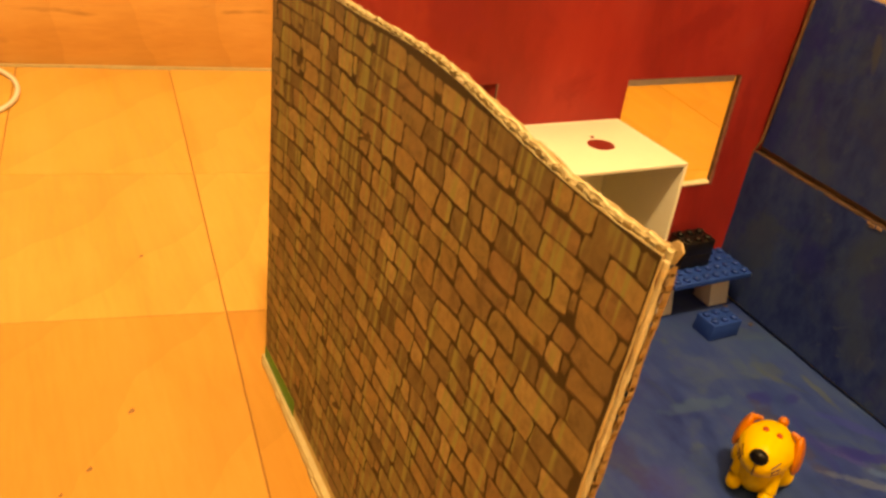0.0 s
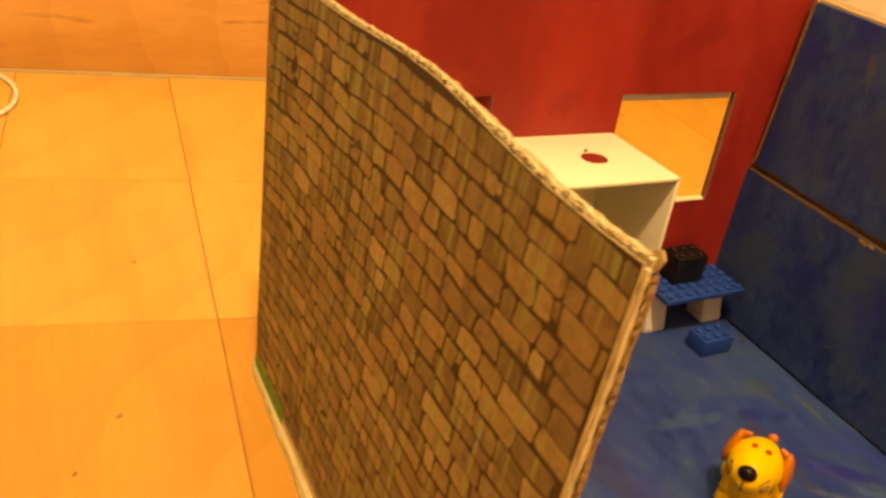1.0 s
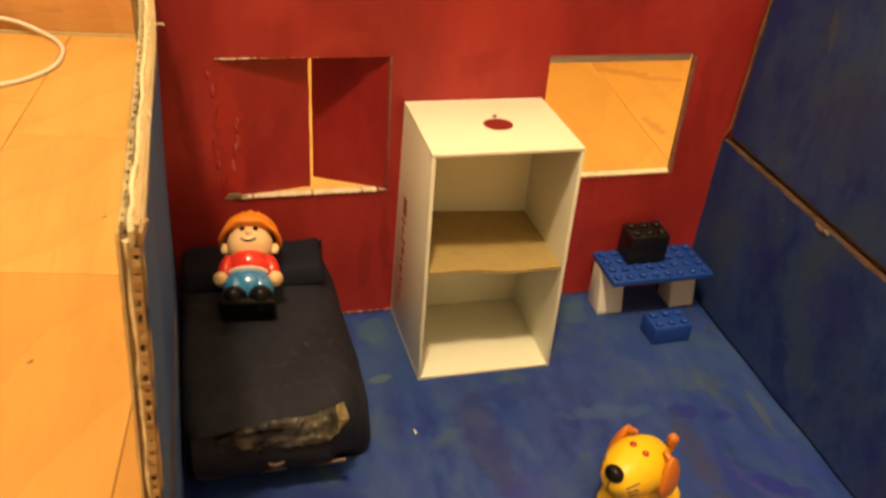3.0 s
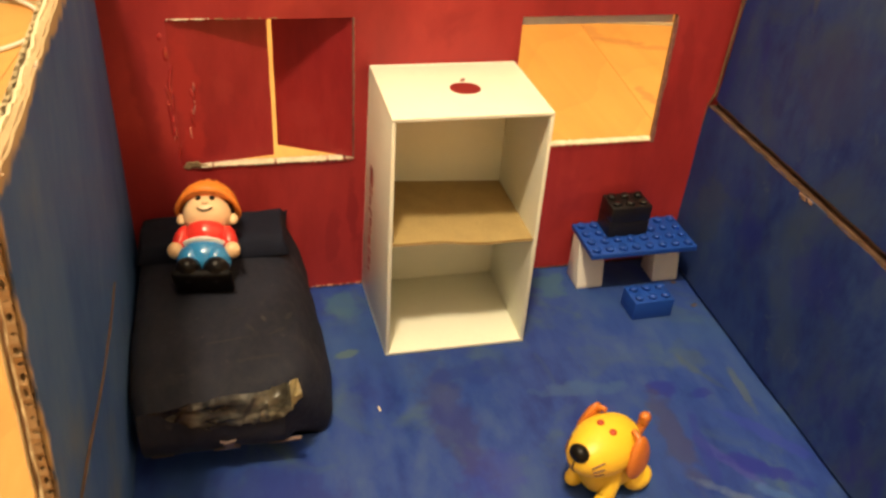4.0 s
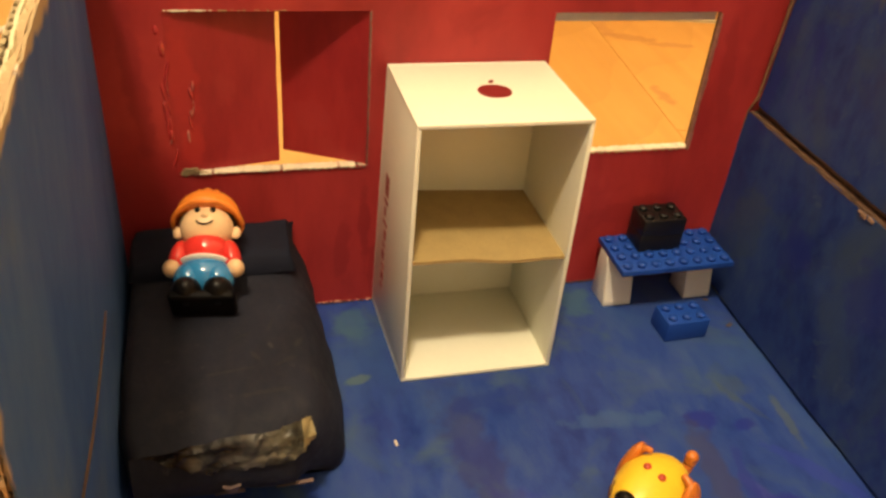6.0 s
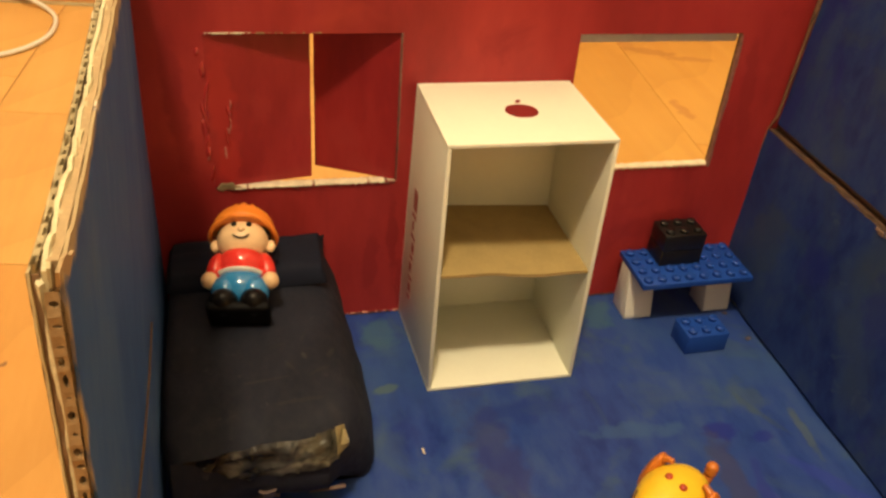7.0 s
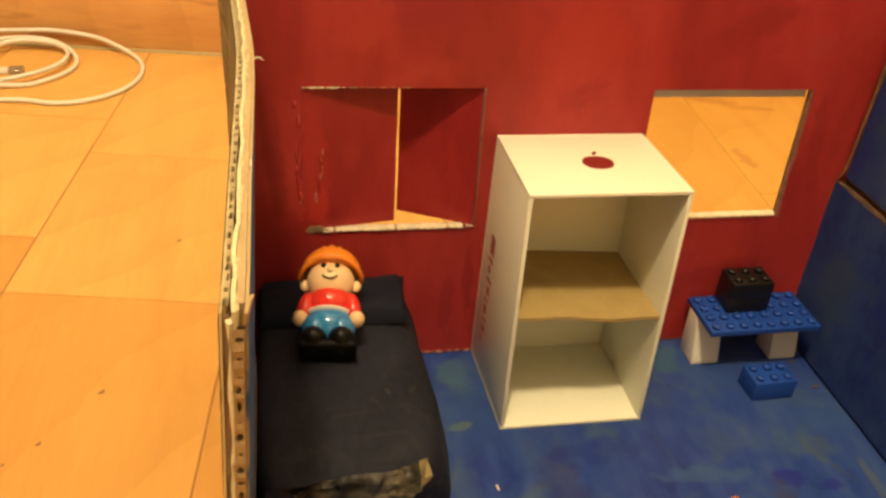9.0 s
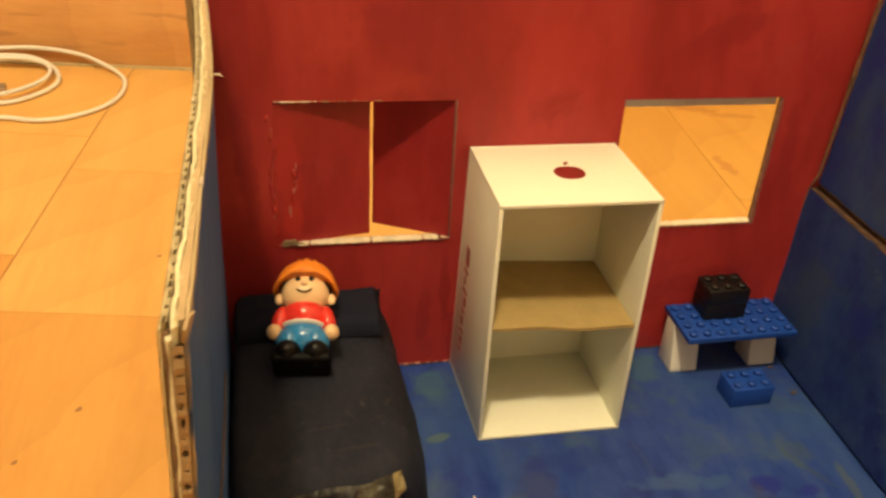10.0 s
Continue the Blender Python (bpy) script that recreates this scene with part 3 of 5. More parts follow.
b_in.inputs["Specular IOR Level"].default_value = 0.1
bump(nt_in, b_in, fine, 0.3, 0.001)
part("inner_liner", wall_sheet(X0 + 0.0042, X0 + 0.0048, YL + 0.0008, 0.0085, 0.0, nz=60, ny=80, rag_front=0.0013, rag_top=0.0005, seed=4, cut=0.0004), m_in, leftw, "dull blue painted inner face with a bare tan margin")

# raised tan crease across the inner face, and a torn corner
bm = bmesh.new()
cr = [(YL + 0.003, 0.1095), (-0.21, 0.1060), (-0.17, 0.0975), (-0.14, 0.0955), (-0.112, 0.0945)]
for (ya, za), (yb, zb) in zip(cr, cr[1:]):
    for s in range(4):
        y, z = ya + (yb - ya) * s / 4, za + (zb - za) * s / 4
        y2, z2 = ya + (yb - ya) * (s + 1) / 4, za + (zb - za) * (s + 1) / 4
        w0, w1 = 0.0012 * (-y - 0.105) / 0.13 + 0.0002, 0.0012 * (-y2 - 0.105) / 0.13 + 0.0002
        q = [bm.verts.new((X0 + 0.0048 + warp(a, b) + d, a, b + e)) for a, b, e, d in ((y, z, -w0, 0.0001), (y2, z2, -w1, 0.0001), (y2, z2, 0, 0.0007), (y, z, 0, 0.0007), (y2, z2, w1, 0.0001), (y, z, w0, 0.0001))]
        bm.faces.new((q[0], q[1], q[2], q[3]))
        bm.faces.new((q[3], q[2], q[4], q[5]))
part("crease", bm, simple("dull_crease", (0.085, 0.055, 0.034), 0.8, 0.65, 90), leftw, "brown crease in the cardboard")
bm = bmesh.new()
pts = [(0.0, 0.0035), (0.003, 0.0062), (0.0062, 0.0052), (0.0085, 0.0018), (0.0122, 0.0004), (0.0106, -0.0026), (0.0094, -0.0068), (0.0068, -0.0088), (0.0042, -0.0058), (0.0016, -0.0042)]
ring = []
for d, hgt in ((0.0, 0.0002), (0.0006, 0.0010)):
    ring.append([bm.verts.new((X0 + 0.0040 + warp(YL + 0.6 * a, 0.21) + d + 0.0012 * (a / 0.012) + 0.10 * b, YL + 0.6 * a - 0.0008, 0.2128 + 0.45 * b)) for a, b in pts])
bm.faces.new(ring[1])
bm.faces.new(ring[0][::-1])
for i in range(len(pts)):
    bm.faces.new((ring[0][i], ring[0][(i + 1) % len(pts)], ring[1][(i + 1) % len(pts)], ring[1][i]))
part("torn_flap", bm, M_CARD, leftw, "torn tan paper flap at the corner")
# frayed paper bits along the top edge
bm = bmesh.new()
rnd = random.Random(8)
for k in range(3):
    y = rnd.uniform(YL, -0.005)
    z = topz(y)
    x = X0 + rnd.choice((0.0002, 0.0019, 0.0020, 0.0045)) + warp(y, z)
    l = rnd.uniform(0.002, 0.006)
    box(bm, x - 0.0002, x + 0.0003, y, y + l, z - 0.0012, z + rnd.uniform(0.0001, 0.0004), 0.0001, 1)
y = -0.122
rod(bm, [(X0 + 0.0046 + warp(y, 0.214), y, 0.2130), (X0 + 0.0064 + warp(y, 0.214), y - 0.001, 0.2138), (X0 + 0.0076 + warp(y, 0.214), y - 0.002, 0.2134)], [0.0004, 0.0003, 0.0001], 6)
part("frayed_edge", bm, M_TORN, leftw, "frayed pale paper along the cut edge")["kind"] = "stuff"

# stone pattern printed on paper: flat patches of ink on a dark ground
m_st, nt_st, b_st = mat("printed_stone")
geo = nt_st.nodes.new("ShaderNodeNewGeometry")
col_st = ramp(nt_st, geo.outputs["Random Per Island"], [(0.0, (0.043, 0.031, 0.015)), (0.03, (0.106, 0.084, 0.045)), (0.25, (0.150, 0.114, 0.062)), (0.4, (0.196, 0.124, 0.070)), (0.55, (0.165, 0.136, 0.066)), (0.75, (0.225, 0.157, 0.076)), (0.93, (0.285, 0.218, 0.106)), (1.0, (0.325, 0.253, 0.133))])
v_st = coords(nt_st)
sp = grey(nt_st, noise_tex(nt_st, v_st, 420, 5, 0.7), 0.3, 0.75)
col_st = mix(nt_st, mix(nt_st, 1.0, sp, (0.55, 0.55, 0.55), "MULTIPLY"), col_st, (0.115, 0.072, 0.036))
mott = ramp(nt_st, noise_tex(nt_st, v_st, 130, 4, 0.65, 0.5), [(0.30, (0.62, 0.60, 0.58)), (0.5, (1.0, 1.0, 1.0)), (0.72, (1.22, 1.22, 1.15))])
col_st = mix(nt_st, 1.0, col_st, mott, "MULTIPLY")
# run of the printer: fine upright yellow-green streaks
st1 = grey(nt_st, noise_tex(nt_st, coords(nt_st, (1, 1, 0.025)), 340, 1, 0.4), 0.54, 0.66)
st2 = grey(nt_st, noise_tex(nt_st, coords(nt_st, (1, 0.6, 0.45)), 48, 2), 0.26, 0.46)
gr = mix(nt_st, 1.0, st1, st2, "MULTIPLY")
col_st = mix(nt_st, mix(nt_st, 1.0, gr, (0.78, 0.78, 0.78), "MULTIPLY"), col_st, (0.205, 0.235, 0.090))
blot = grey(nt_st, noise_tex(nt_st, coords(nt_st, (1, 1, 1.2)), 62, 2, 0.4, 0.3), 0.715, 0.75)
col_st = mix(nt_st, blot, col_st, (0.035, 0.022, 0.014))
nt_st.links.new(col_st, b_st.inputs["Base Color"])
b_st.inputs["Roughness"].default_value = 0.55
M_GROUT = simple("printed_dark_joint", (0.022, 0.013, 0.006), 0.6, 0.3, 150)

part("stone_paper", wall_sheet(X0 - 0.00014, X0 - 0.00004, YL + 0.0007, 0.0035, 0.0042, rag_front=0.0004, seed=6, cut=0.0008), M_GROUT, leftw, "printed paper with a brown stone wall pattern")
rnd = random.Random(21)


def drift(y, z):
    """The wavering of the drawn courses."""
    return (y + 0.0018 * noise.noise(Vector((y * 95, z * 95, 0.5))), z + 0.0015 * noise.noise(Vector((y * 70, z * 110, 9.5))))


def stone(bm, y0, y1, z0, z1):
    """One printed stone: a dark-edged patch and a lighter face set a little towards its top."""
    gy, gz = rnd.choice((0.00010, 0.00016, 0.00024, 0.0004)), rnd.uniform(0.00010, 0.00030)
    up = rnd.uniform(-0.0004, 0.0004)
    y0, y1, z0, z1 = y0 + gy, y1 - gy, z0 + gz + up, z1 - gz + up + rnd.uniform(-0.0004, 0.0004)
    nudge = rnd.uniform(0, 0.00004)
    lim = min(y1 - y0, z1 - z0)
    pts = []
    for cy, cz, a0 in ((y1, z0, -90), (y1, z1, 0), (y0, z1, 90), (y0, z0, 180)):
        r = lim * rnd.uniform(0.06, 0.26)
        oy, oz = (cy - r if cy == y1 else cy + r), (cz - r if cz == z1 else cz + r)
        for q in (5, 45, 85):
            pts.append((oy + r * math.cos(radians(a0 + q)), oz + r * math.sin(radians(a0 + q))))
        if cz == z0 and cy == y1:
            pts.append((y1, (z0 + z1) / 2))
        elif cz == z1 and cy == y1:
            pts.append(((y0 + y1) / 2, z1))
        elif cy == y0 and cz == z1:
            pts.append((y0, (z0 + z1) / 2))
        else:
            pts.append(((y0 + y1) / 2, z0))
    pts = [(p + rnd.uniform(-0.0003, 0.0003), q + rnd.uniform(-0.00026, 0.00026)) for p, q in pts]
    my, mz = (y0 + y1) / 2, (z0 + z1) / 2
    ky, kz = 1 - rnd.uniform(0.0002, 0.0006) / (y1 - y0), 1 - rnd.uniform(0.0005, 0.0011) / (z1 - z0)
    for sheet, x, a, b, dy, dz in ((bm_edge, -0.00020, 1, 1, 0, 0), (bm, -0.00027, ky, kz, rnd.uniform(-0.0002, 0.0001), 0.0003)):
        out = []
        for p, q in pts:
            p, q = drift(my + (p - my) * a + dy, mz + (q - mz) * b + dz)
            p = min(max(p, YL + 0.0010), 0.0030)
            q = min(max(q, 0.0046), topz(p) - 0.0012)
            out.append(sheet.verts.new((X0 + x - nudge + warp(p, q), p, q)))
        sheet.faces.new(out[::-1])


bm_edge = bmesh.new()
bm = bmesh.new()
z = 0.0030
while z < 0.2125:
    h = rnd.uniform(0.0070, 0.0088)
    y = YL + 0.0006 - rnd.uniform(0, 0.008)
    while y < 0.0025:
        w = rnd.choice((0.0085, 0.0115, 0.0135, 0.0155, 0.0170, 0.0195)) * rnd.uniform(0.9, 1.1)
        ya, yb = max(y, YL + 0.0009), min(y + w, 0.0030)
        if yb - ya > 0.003:
            k = rnd.random()
            if k < 0.07 and yb - ya > 0.009:
                c = ya + (yb - ya) * rnd.uniform(0.25, 0.4)
                stone(bm, ya, c, z + h * 0.28, z + h)
                stone(bm, c, yb, z, z + h)
            else:
                stone(bm, ya, yb, z, z + h)
        y += w
    z += h
bmesh.ops.recalc_face_normals(bm, faces=bm.faces)
bmesh.ops.recalc_face_normals(bm_edge, faces=bm_edge.faces)
part("stone_print", bm_edge, simple("printed_stone_rim", (0.062, 0.038, 0.018), 0.55, 0.35, 170), leftw, "flat printed dark rims of the stones")["kind"] = "stuff"
part("stone_print", bm, m_st, leftw, "flat printed brown stones")["kind"] = "stuff"
bm = bmesh.new()
bx = [(0.0036, 0.0066), (-0.020, 0.0078), (-0.047, 0.0088), (-0.0475, 0.0), (-0.020, -0.001), (0.0036, -0.002)]
va = [bm.verts.new((X0 - 0.0005 + warp(a, b), a, b)) for a, b in bx]
vb = [bm.verts.new((X0 - 0.0003 + warp(a, b), a, b)) for a, b in bx]
bm.faces.new(va)
bm.faces.new(vb[::-1])
for i in range(6):
    bm.faces.new((va[i], vb[i], vb[(i + 1) % 6], va[(i + 1) % 6]))
bmesh.ops.recalc_face_normals(bm, faces=bm.faces)
part("green_strip", bm, M_GREEN, leftw, "green printed paper strip at the foot of the wall")


# back wall, red, with two cut windows
def holed_slab(bm, us, vs, holes, d0, d1, place):
    """A slab on a grid of us x vs with the listed cells open; place(u, v, d) gives the point."""
    P = {}

    def vert(i, j, d):
        if (i, j, d) not in P:
            P[i, j, d] = bm.verts.new(place(us[i], vs[j], d))
        return P[i, j, d]
    nu, nv = len(us) - 1, len(vs) - 1
    solid = lambda i, j: 0 <= i < nu and 0 <= j < nv and (i, j) not in holes
    for i in range(nu):
        for j in range(nv):
            if not solid(i, j):
                continue
            bm.faces.new((vert(i, j, d0), vert(i + 1, j, d0), vert(i + 1, j + 1, d0), vert(i, j + 1, d0)))
            bm.faces.new((vert(i, j, d1), vert(i, j + 1, d1), vert(i + 1, j + 1, d1), vert(i + 1, j, d1)))
            for di, dj, a, b in ((-1, 0, (0, 1), (0, 0)), (1, 0, (1, 0), (1, 1)), (0, -1, (0, 0), (1, 0)), (0, 1, (1, 1), (0, 1))):
                if not solid(i + di, j + dj):
                    p, q = (i + a[0], j + a[1]), (i + b[0], j + b[1])
                    bm.faces.new((vert(*p, d1), vert(*q, d1), vert(*q, d0), vert(*p, d0)))
    bmesh.ops.recalc_face_normals(bm, faces=bm.faces)


A0, A1, AZ0, AZ1 = 0.4035, 0.489, 0.0795, 0.1535
B0, B1, BZ0, BZ1 = 0.5725, 0.6565, 0.0806, 0.1524
us = [0.3759, A0, A1, B0, B1, 0.6995]
zs = [0.0, AZ0, BZ0, BZ1, AZ1, TOP]
OPEN = {(1, 1), (1, 2), (1, 3), (3, 2)}
bm = bmesh.new()
holed_slab(bm, us, zs, OPEN, 0.0, 0.0008, lambda u, v, d: (u, d, v))
backw = part("back_wall", bm, M_RED, house, "bright red painted cardboard wall with two cut windows")
bm = bmesh.new()
us = [0.3759, A0, A1, B0, B1 + 0.0006, 0.6995]
holed_slab(bm, us, zs, OPEN, 0.0012, 0.0046, lambda u, v, d: (u, d, v))
part("wall_core", bm, simple("dark_core_card", (0.10, 0.055, 0.03), 0.85, 0.3, 120, 0.4, 700), backw, "brown corrugated core showing in the window openings")


# shutters cut from the wall, folded outwards
def shutter(hinge, width, angle, z0, z1, flip, seed):
    bm = bmesh.new()
    rnd = random.Random(seed)
    m = pose(hinge, 0.0002, 0, 0, 0, angle)
    s = -1 if flip else 1
    nx, nz = 8, 10
    lay = []
    for d in (0.0, 0.0038):
        lay.append([[bm.verts.new(m @ Vector((s * width * i / nx + (rnd.uniform(-0.00012, 0.00012) if i == nx else 0), d + 0.0003 * noise.noise(Vector((i * 0.5, j * 0.4, seed))), z0 + (z1 - z0) * j / nz))) for j in range(nz + 1)] for i in range(nx + 1)])
    a, b = lay
    for i in range(nx):
        for j in range(nz):
            bm.faces.new((a[i][j], a[i + 1][j], a[i + 1][j + 1], a[i][j + 1])).smooth = True
            bm.faces.new((b[i][j], b[i][j + 1], b[i + 1][j + 1], b[i + 1][j])).smooth = True
    for i in range(nx):
        for j in (0, nz):
            bm.faces.new((a[i][j], b[i][j], b[i + 1][j], a[i + 1][j]))
    for j in range(nz):
        for i in (0, nx):
            bm.faces.new((a[i][j], a[i][j + 1], b[i][j + 1], b[i][j]))
    bmesh.ops.recalc_face_normals(bm, faces=bm.faces)
    return bm


part("shutter", shutter(A0 - 0.0006, 0.0464, 9.0, AZ0 + 0.0006, AZ1 - 0.0004, False, 3), M_RED_FLAP, backw, "red painted cardboard shutter, a little open")
part("shutter", shutter(A1 + 0.0002, 0.0420, -25.0, AZ0 + 0.0006, AZ1 - 0.0004, True, 5), M_RED_FLAP, backw, "red painted cardboard shutter folded outwards")
# paint ridges at the hinge of the first shutter, some coloured pale as glossy highlights
M_PINK = simple("torn_pink_paper", (0.50, 0.24, 0.17), 0.8, 0.3, 300)
rnd = random.Random(4)
for name, mr, count, label in (("paint_ridge", simple("glossy_red_paint", (0.37, 0.028, 0.026), 0.2, 0.1, coat=0.8), 16, "glossy ridges of dried red paint"),
                               ("torn_ridge", simple("pale_painted_highlight", (0.46, 0.16, 0.13), 0.3, 0.4, 300, coat=0.4), 7, "ridges of dried paint in a pale highlight colour")):
    bm = bmesh.new()
    for q in range(count):
        first = rnd.random() < 0.68
        z = AZ0 + 0.008 + (AZ1 - AZ0 - 0.012) * (q + rnd.random()) / count if first else rnd.uniform(AZ0 + 0.014, AZ0 + 0.045)
        x = (0.4022 + 0.0012 * math.sin(z * 160) if first else 0.4112 + 0.0014 * math.sin(z * 120)) + rnd.uniform(-0.0006, 0.0006)
        size = 1.0 if name == "paint_ridge" else 0.4
        ball(bm, (x, -0.0002 + max(x - A0, 0) * 0.158, z), (rnd.uniform(0.0005, 0.0013) * size, rnd.uniform(0.0004, 0.0009), rnd.uniform(0.0020, 0.0075) * size), Matrix.Rotation(rnd.uniform(-0.3, 0.3), 3, "Y"), u=16, v=12)
    for v in bm.verts:
        v.co += 0.0005 * noise.noise_vector(v.co * 330)
    part(name, bm, mr, backw, label, True)["kind"] = "stuff"


# torn pale edges of the window cuts
def torn_edge(name, x0, x1, z, y0, y1, seed, parent, mat_, hgt=0.0012, slope=0.0, gaps=0.15):
    rnd = random.Random(seed)
    bm = bmesh.new()
    x = x0
    while x < x1:
        l = rnd.uniform(0.0005, 0.0018)
        if rnd.random() > gaps:
            zz = z + slope * (x - x0) / (x1 - x0)
            h = hgt * rnd.uniform(0.35, 1.25)
            box(bm, x, min(x + l, x1), y0 + rnd.uniform(-0.0004, 0.0003), y1 + rnd.uniform(-0.0006, 0.0004), zz - h, zz + h * 0.25, 0.0002, 1)
        x += l
    return part(name, bm, mat_, parent, "torn pale cardboard and dark lines along the cut")


# a torn patch of bare card at the window's lower corner
bm = bmesh.new()
rnd = random.Random(27)
ring = [(A0 + 0.0008, 0.0796), (A0 + 0.0030, 0.0788), (A0 + 0.0058, 0.0796), (A0 + 0.0110, 0.0796), (A0 + 0.0122, 0.0804), (A0 + 0.0092, 0.0812), (A0 + 0.0078, 0.0828), (A0 + 0.0052, 0.0822), (A0 + 0.0030, 0.0826), (A0 + 0.0016, 0.0810)]
lo = [bm.verts.new((x, 0.0002, z)) for x, z in ring]
hi = [bm.verts.new((x + rnd.uniform(-0.0002, 0.0002), -0.0006 + rnd.uniform(-0.0003, 0.0002), z)) for x, z in ring]
mid_ = bm.verts.new((A0 + 0.0058, -0.0009, 0.0807))
for i in range(len(ring)):
    j = (i + 1) % len(ring)
    bm.faces.new((lo[i], lo[j], hi[j], hi[i]))
    bm.faces.new((hi[i], hi[j], mid_)).smooth = True
bm.faces.new(lo[::-1])
bmesh.ops.recalc_face_normals(bm, faces=bm.faces)
part("torn_patch", bm, simple("torn_olive_card", (0.23, 0.165, 0.085), 0.85, 0.35, 260, 0.5, 900), backw, "torn bare patch of card at the window corner")
torn_edge("torn_edge", A0 + 0.009, A1 - 0.006, AZ0 + 0.0006, -0.0010, 0.004, 1, backw, M_TORN, 0.0007, 0.0, 0.06)
torn_edge("torn_edge", A0 + 0.004, A1 - 0.001, AZ0 - 0.0004, -0.0006, 0.003, 41, backw, simple("dark_cut_line", (0.10, 0.035, 0.025), 0.85, 0.4, 300), 0.0005, 0.0, 0.35)
torn_edge("torn_edge", A0 + 0.008, A1, AZ0 + 0.0004, -0.0002, 0.0046, 2, backw, simple("torn_dull_paper", (0.46, 0.33, 0.24), 0.9, 0.35, 260, 0.6, 900), 0.00034, 0.0, 0.06)
torn_edge("torn_edge", A0 + 0.001, A0 + 0.020, AZ1 + 0.0006, -0.0005, 0.003, 3, backw, M_TORN, 0.0007)
torn_edge("torn_edge", A0 + 0.022, A1 - 0.034, AZ1 + 0.0006, -0.0003, 0.003, 6, backw, M_CARD_BROWN, 0.0007, 0, 0.4)
torn_edge("torn_edge", B0, B1, BZ0 + 0.0006, -0.0003, 0.0046, 4, backw, M_TORN, 0.0007, 0.0004, 0.0)
torn_edge("torn_edge", 0.4620, 0.4965, 0.0010, -0.0010, 0.0002, 5, backw, M_PINK, 0.0005, 0, 0.5)
# dark strip that colours in the shaded gap between red wall and floor
torn_edge("torn_edge", 0.4600, 0.6840, 0.0006, -0.0014, 0.0002, 44, backw, simple("foot_gap_shade", (0.060, 0.026, 0.030), 0.85, 0.5, 300), 0.0004, 0.0, 0.15)
# flutes showing along the foot of the second window
bm = bmesh.new()
for q in range(18):
    x = B0 + 0.004 + q * 0.0043
    box(bm, x, x + 0.0021, -0.0010, 0.0002, BZ0 + 0.0004 * q / 16 - 0.0004, BZ0 + 0.0004 * q / 16 + 0.0002, 0.0001, 1)
part("flute_holes", bm, M_CARD_BROWN, backw, "dark flute ends in the cut edge")["kind"] = "stuff"
# the cut flap left hanging behind the top of the second window
bm = bmesh.new()
box(bm, B0 + 0.001, B1 - 0.0004, 0.0042, 0.0066, BZ1 - 0.0056, BZ1 + 0.006, 0.0004, 1)
part("hanging_strip", bm, simple("grey_liner", (0.66, 0.63, 0.60), 0.85, 0.15, 200), backw, "greyish strip of card left along the window's top")
# brown jamb of the first window
bm = bmesh.new()
box(bm, A1 - 0.0009, A1 - 0.0001, -0.0004, 0.0044, AZ0 + 0.001, AZ1 - 0.0005, 0.0002, 1)
part("jamb", bm, simple("grey_red_card_edge", (0.17, 0.080, 0.060), 0.8, 0.6, 110, 0.3, 700), backw, "bare brown edge of the window cut")
# ragged lip of torn liner down the side of the second window
bm = bmesh.new()
n = 46
rows_ = []
for i in range(n + 1):
    z = BZ0 - 0.0006 + (BZ1 - BZ0) * i / n
    a = B1 - 0.0010 + 0.0002 * noise.noise(Vector((z * 200, 1, 7)))
    w = 0.0020 + 0.0008 * noise.noise(Vector((z * 90, 3, 7))) + 0.0004 * noise.noise(Vector((z * 400, 5, 7)))
    h = 0.0006 + 0.0003 * noise.noise(Vector((z * 300, 8, 7)))
    rows_.append([bm.verts.new(p) for p in ((a, 0.0007, z), (a, -h * 0.6, z), (a + w * 0.5, -h, z), (a + w, -0.0001, z), (a + w, 0.0003, z))])
for i in range(n):
    for q in range(4):
        bm.faces.new((rows_[i][q], rows_[i][q + 1], rows_[i + 1][q + 1], rows_[i + 1][q])).smooth = True
bmesh.ops.recalc_face_normals(bm, faces=bm.faces)
part("torn_lip", bm, simple("torn_mauve_card", (0.24, 0.105, 0.08), 0.85, 0.4, 260, 0.4, 900), backw, "ragged brownish lip of torn card")

# scuffed edge where the second shutter is folded
bm = bmesh.new()
rnd = random.Random(15)
z = AZ0 + 0.004
while z < AZ1 - 0.002:
    l = rnd.uniform(0.0012, 0.0045)
    if rnd.random() > 0.3:
        box(bm, A1 - 0.0004 + rnd.uniform(-0.0003, 0.0001), A1 + 0.0002, -0.0002, 0.0012, z, z + l, 0.0001, 1)
    z += l
part("scuffed_edge", bm, simple("scuffed_pink_card", (0.27, 0.13, 0.105), 0.8, 0.5, 300), backw, "scuffed pale edge beside the shutter")

# right wall: two navy panels on a brown sheet, a torn joint between them
bm = bmesh.new()
box(bm, 0.6905, 0.6975, YF + 0.01, -0.0005, 0.0, 0.2070)
rightw = part("right_wall", bm, simple("dark_brown_card", (0.17, 0.088, 0.048), 0.85, 0.3, 120, 0.4, 700), house, "two-part navy painted cardboard wall with a torn brown joint")


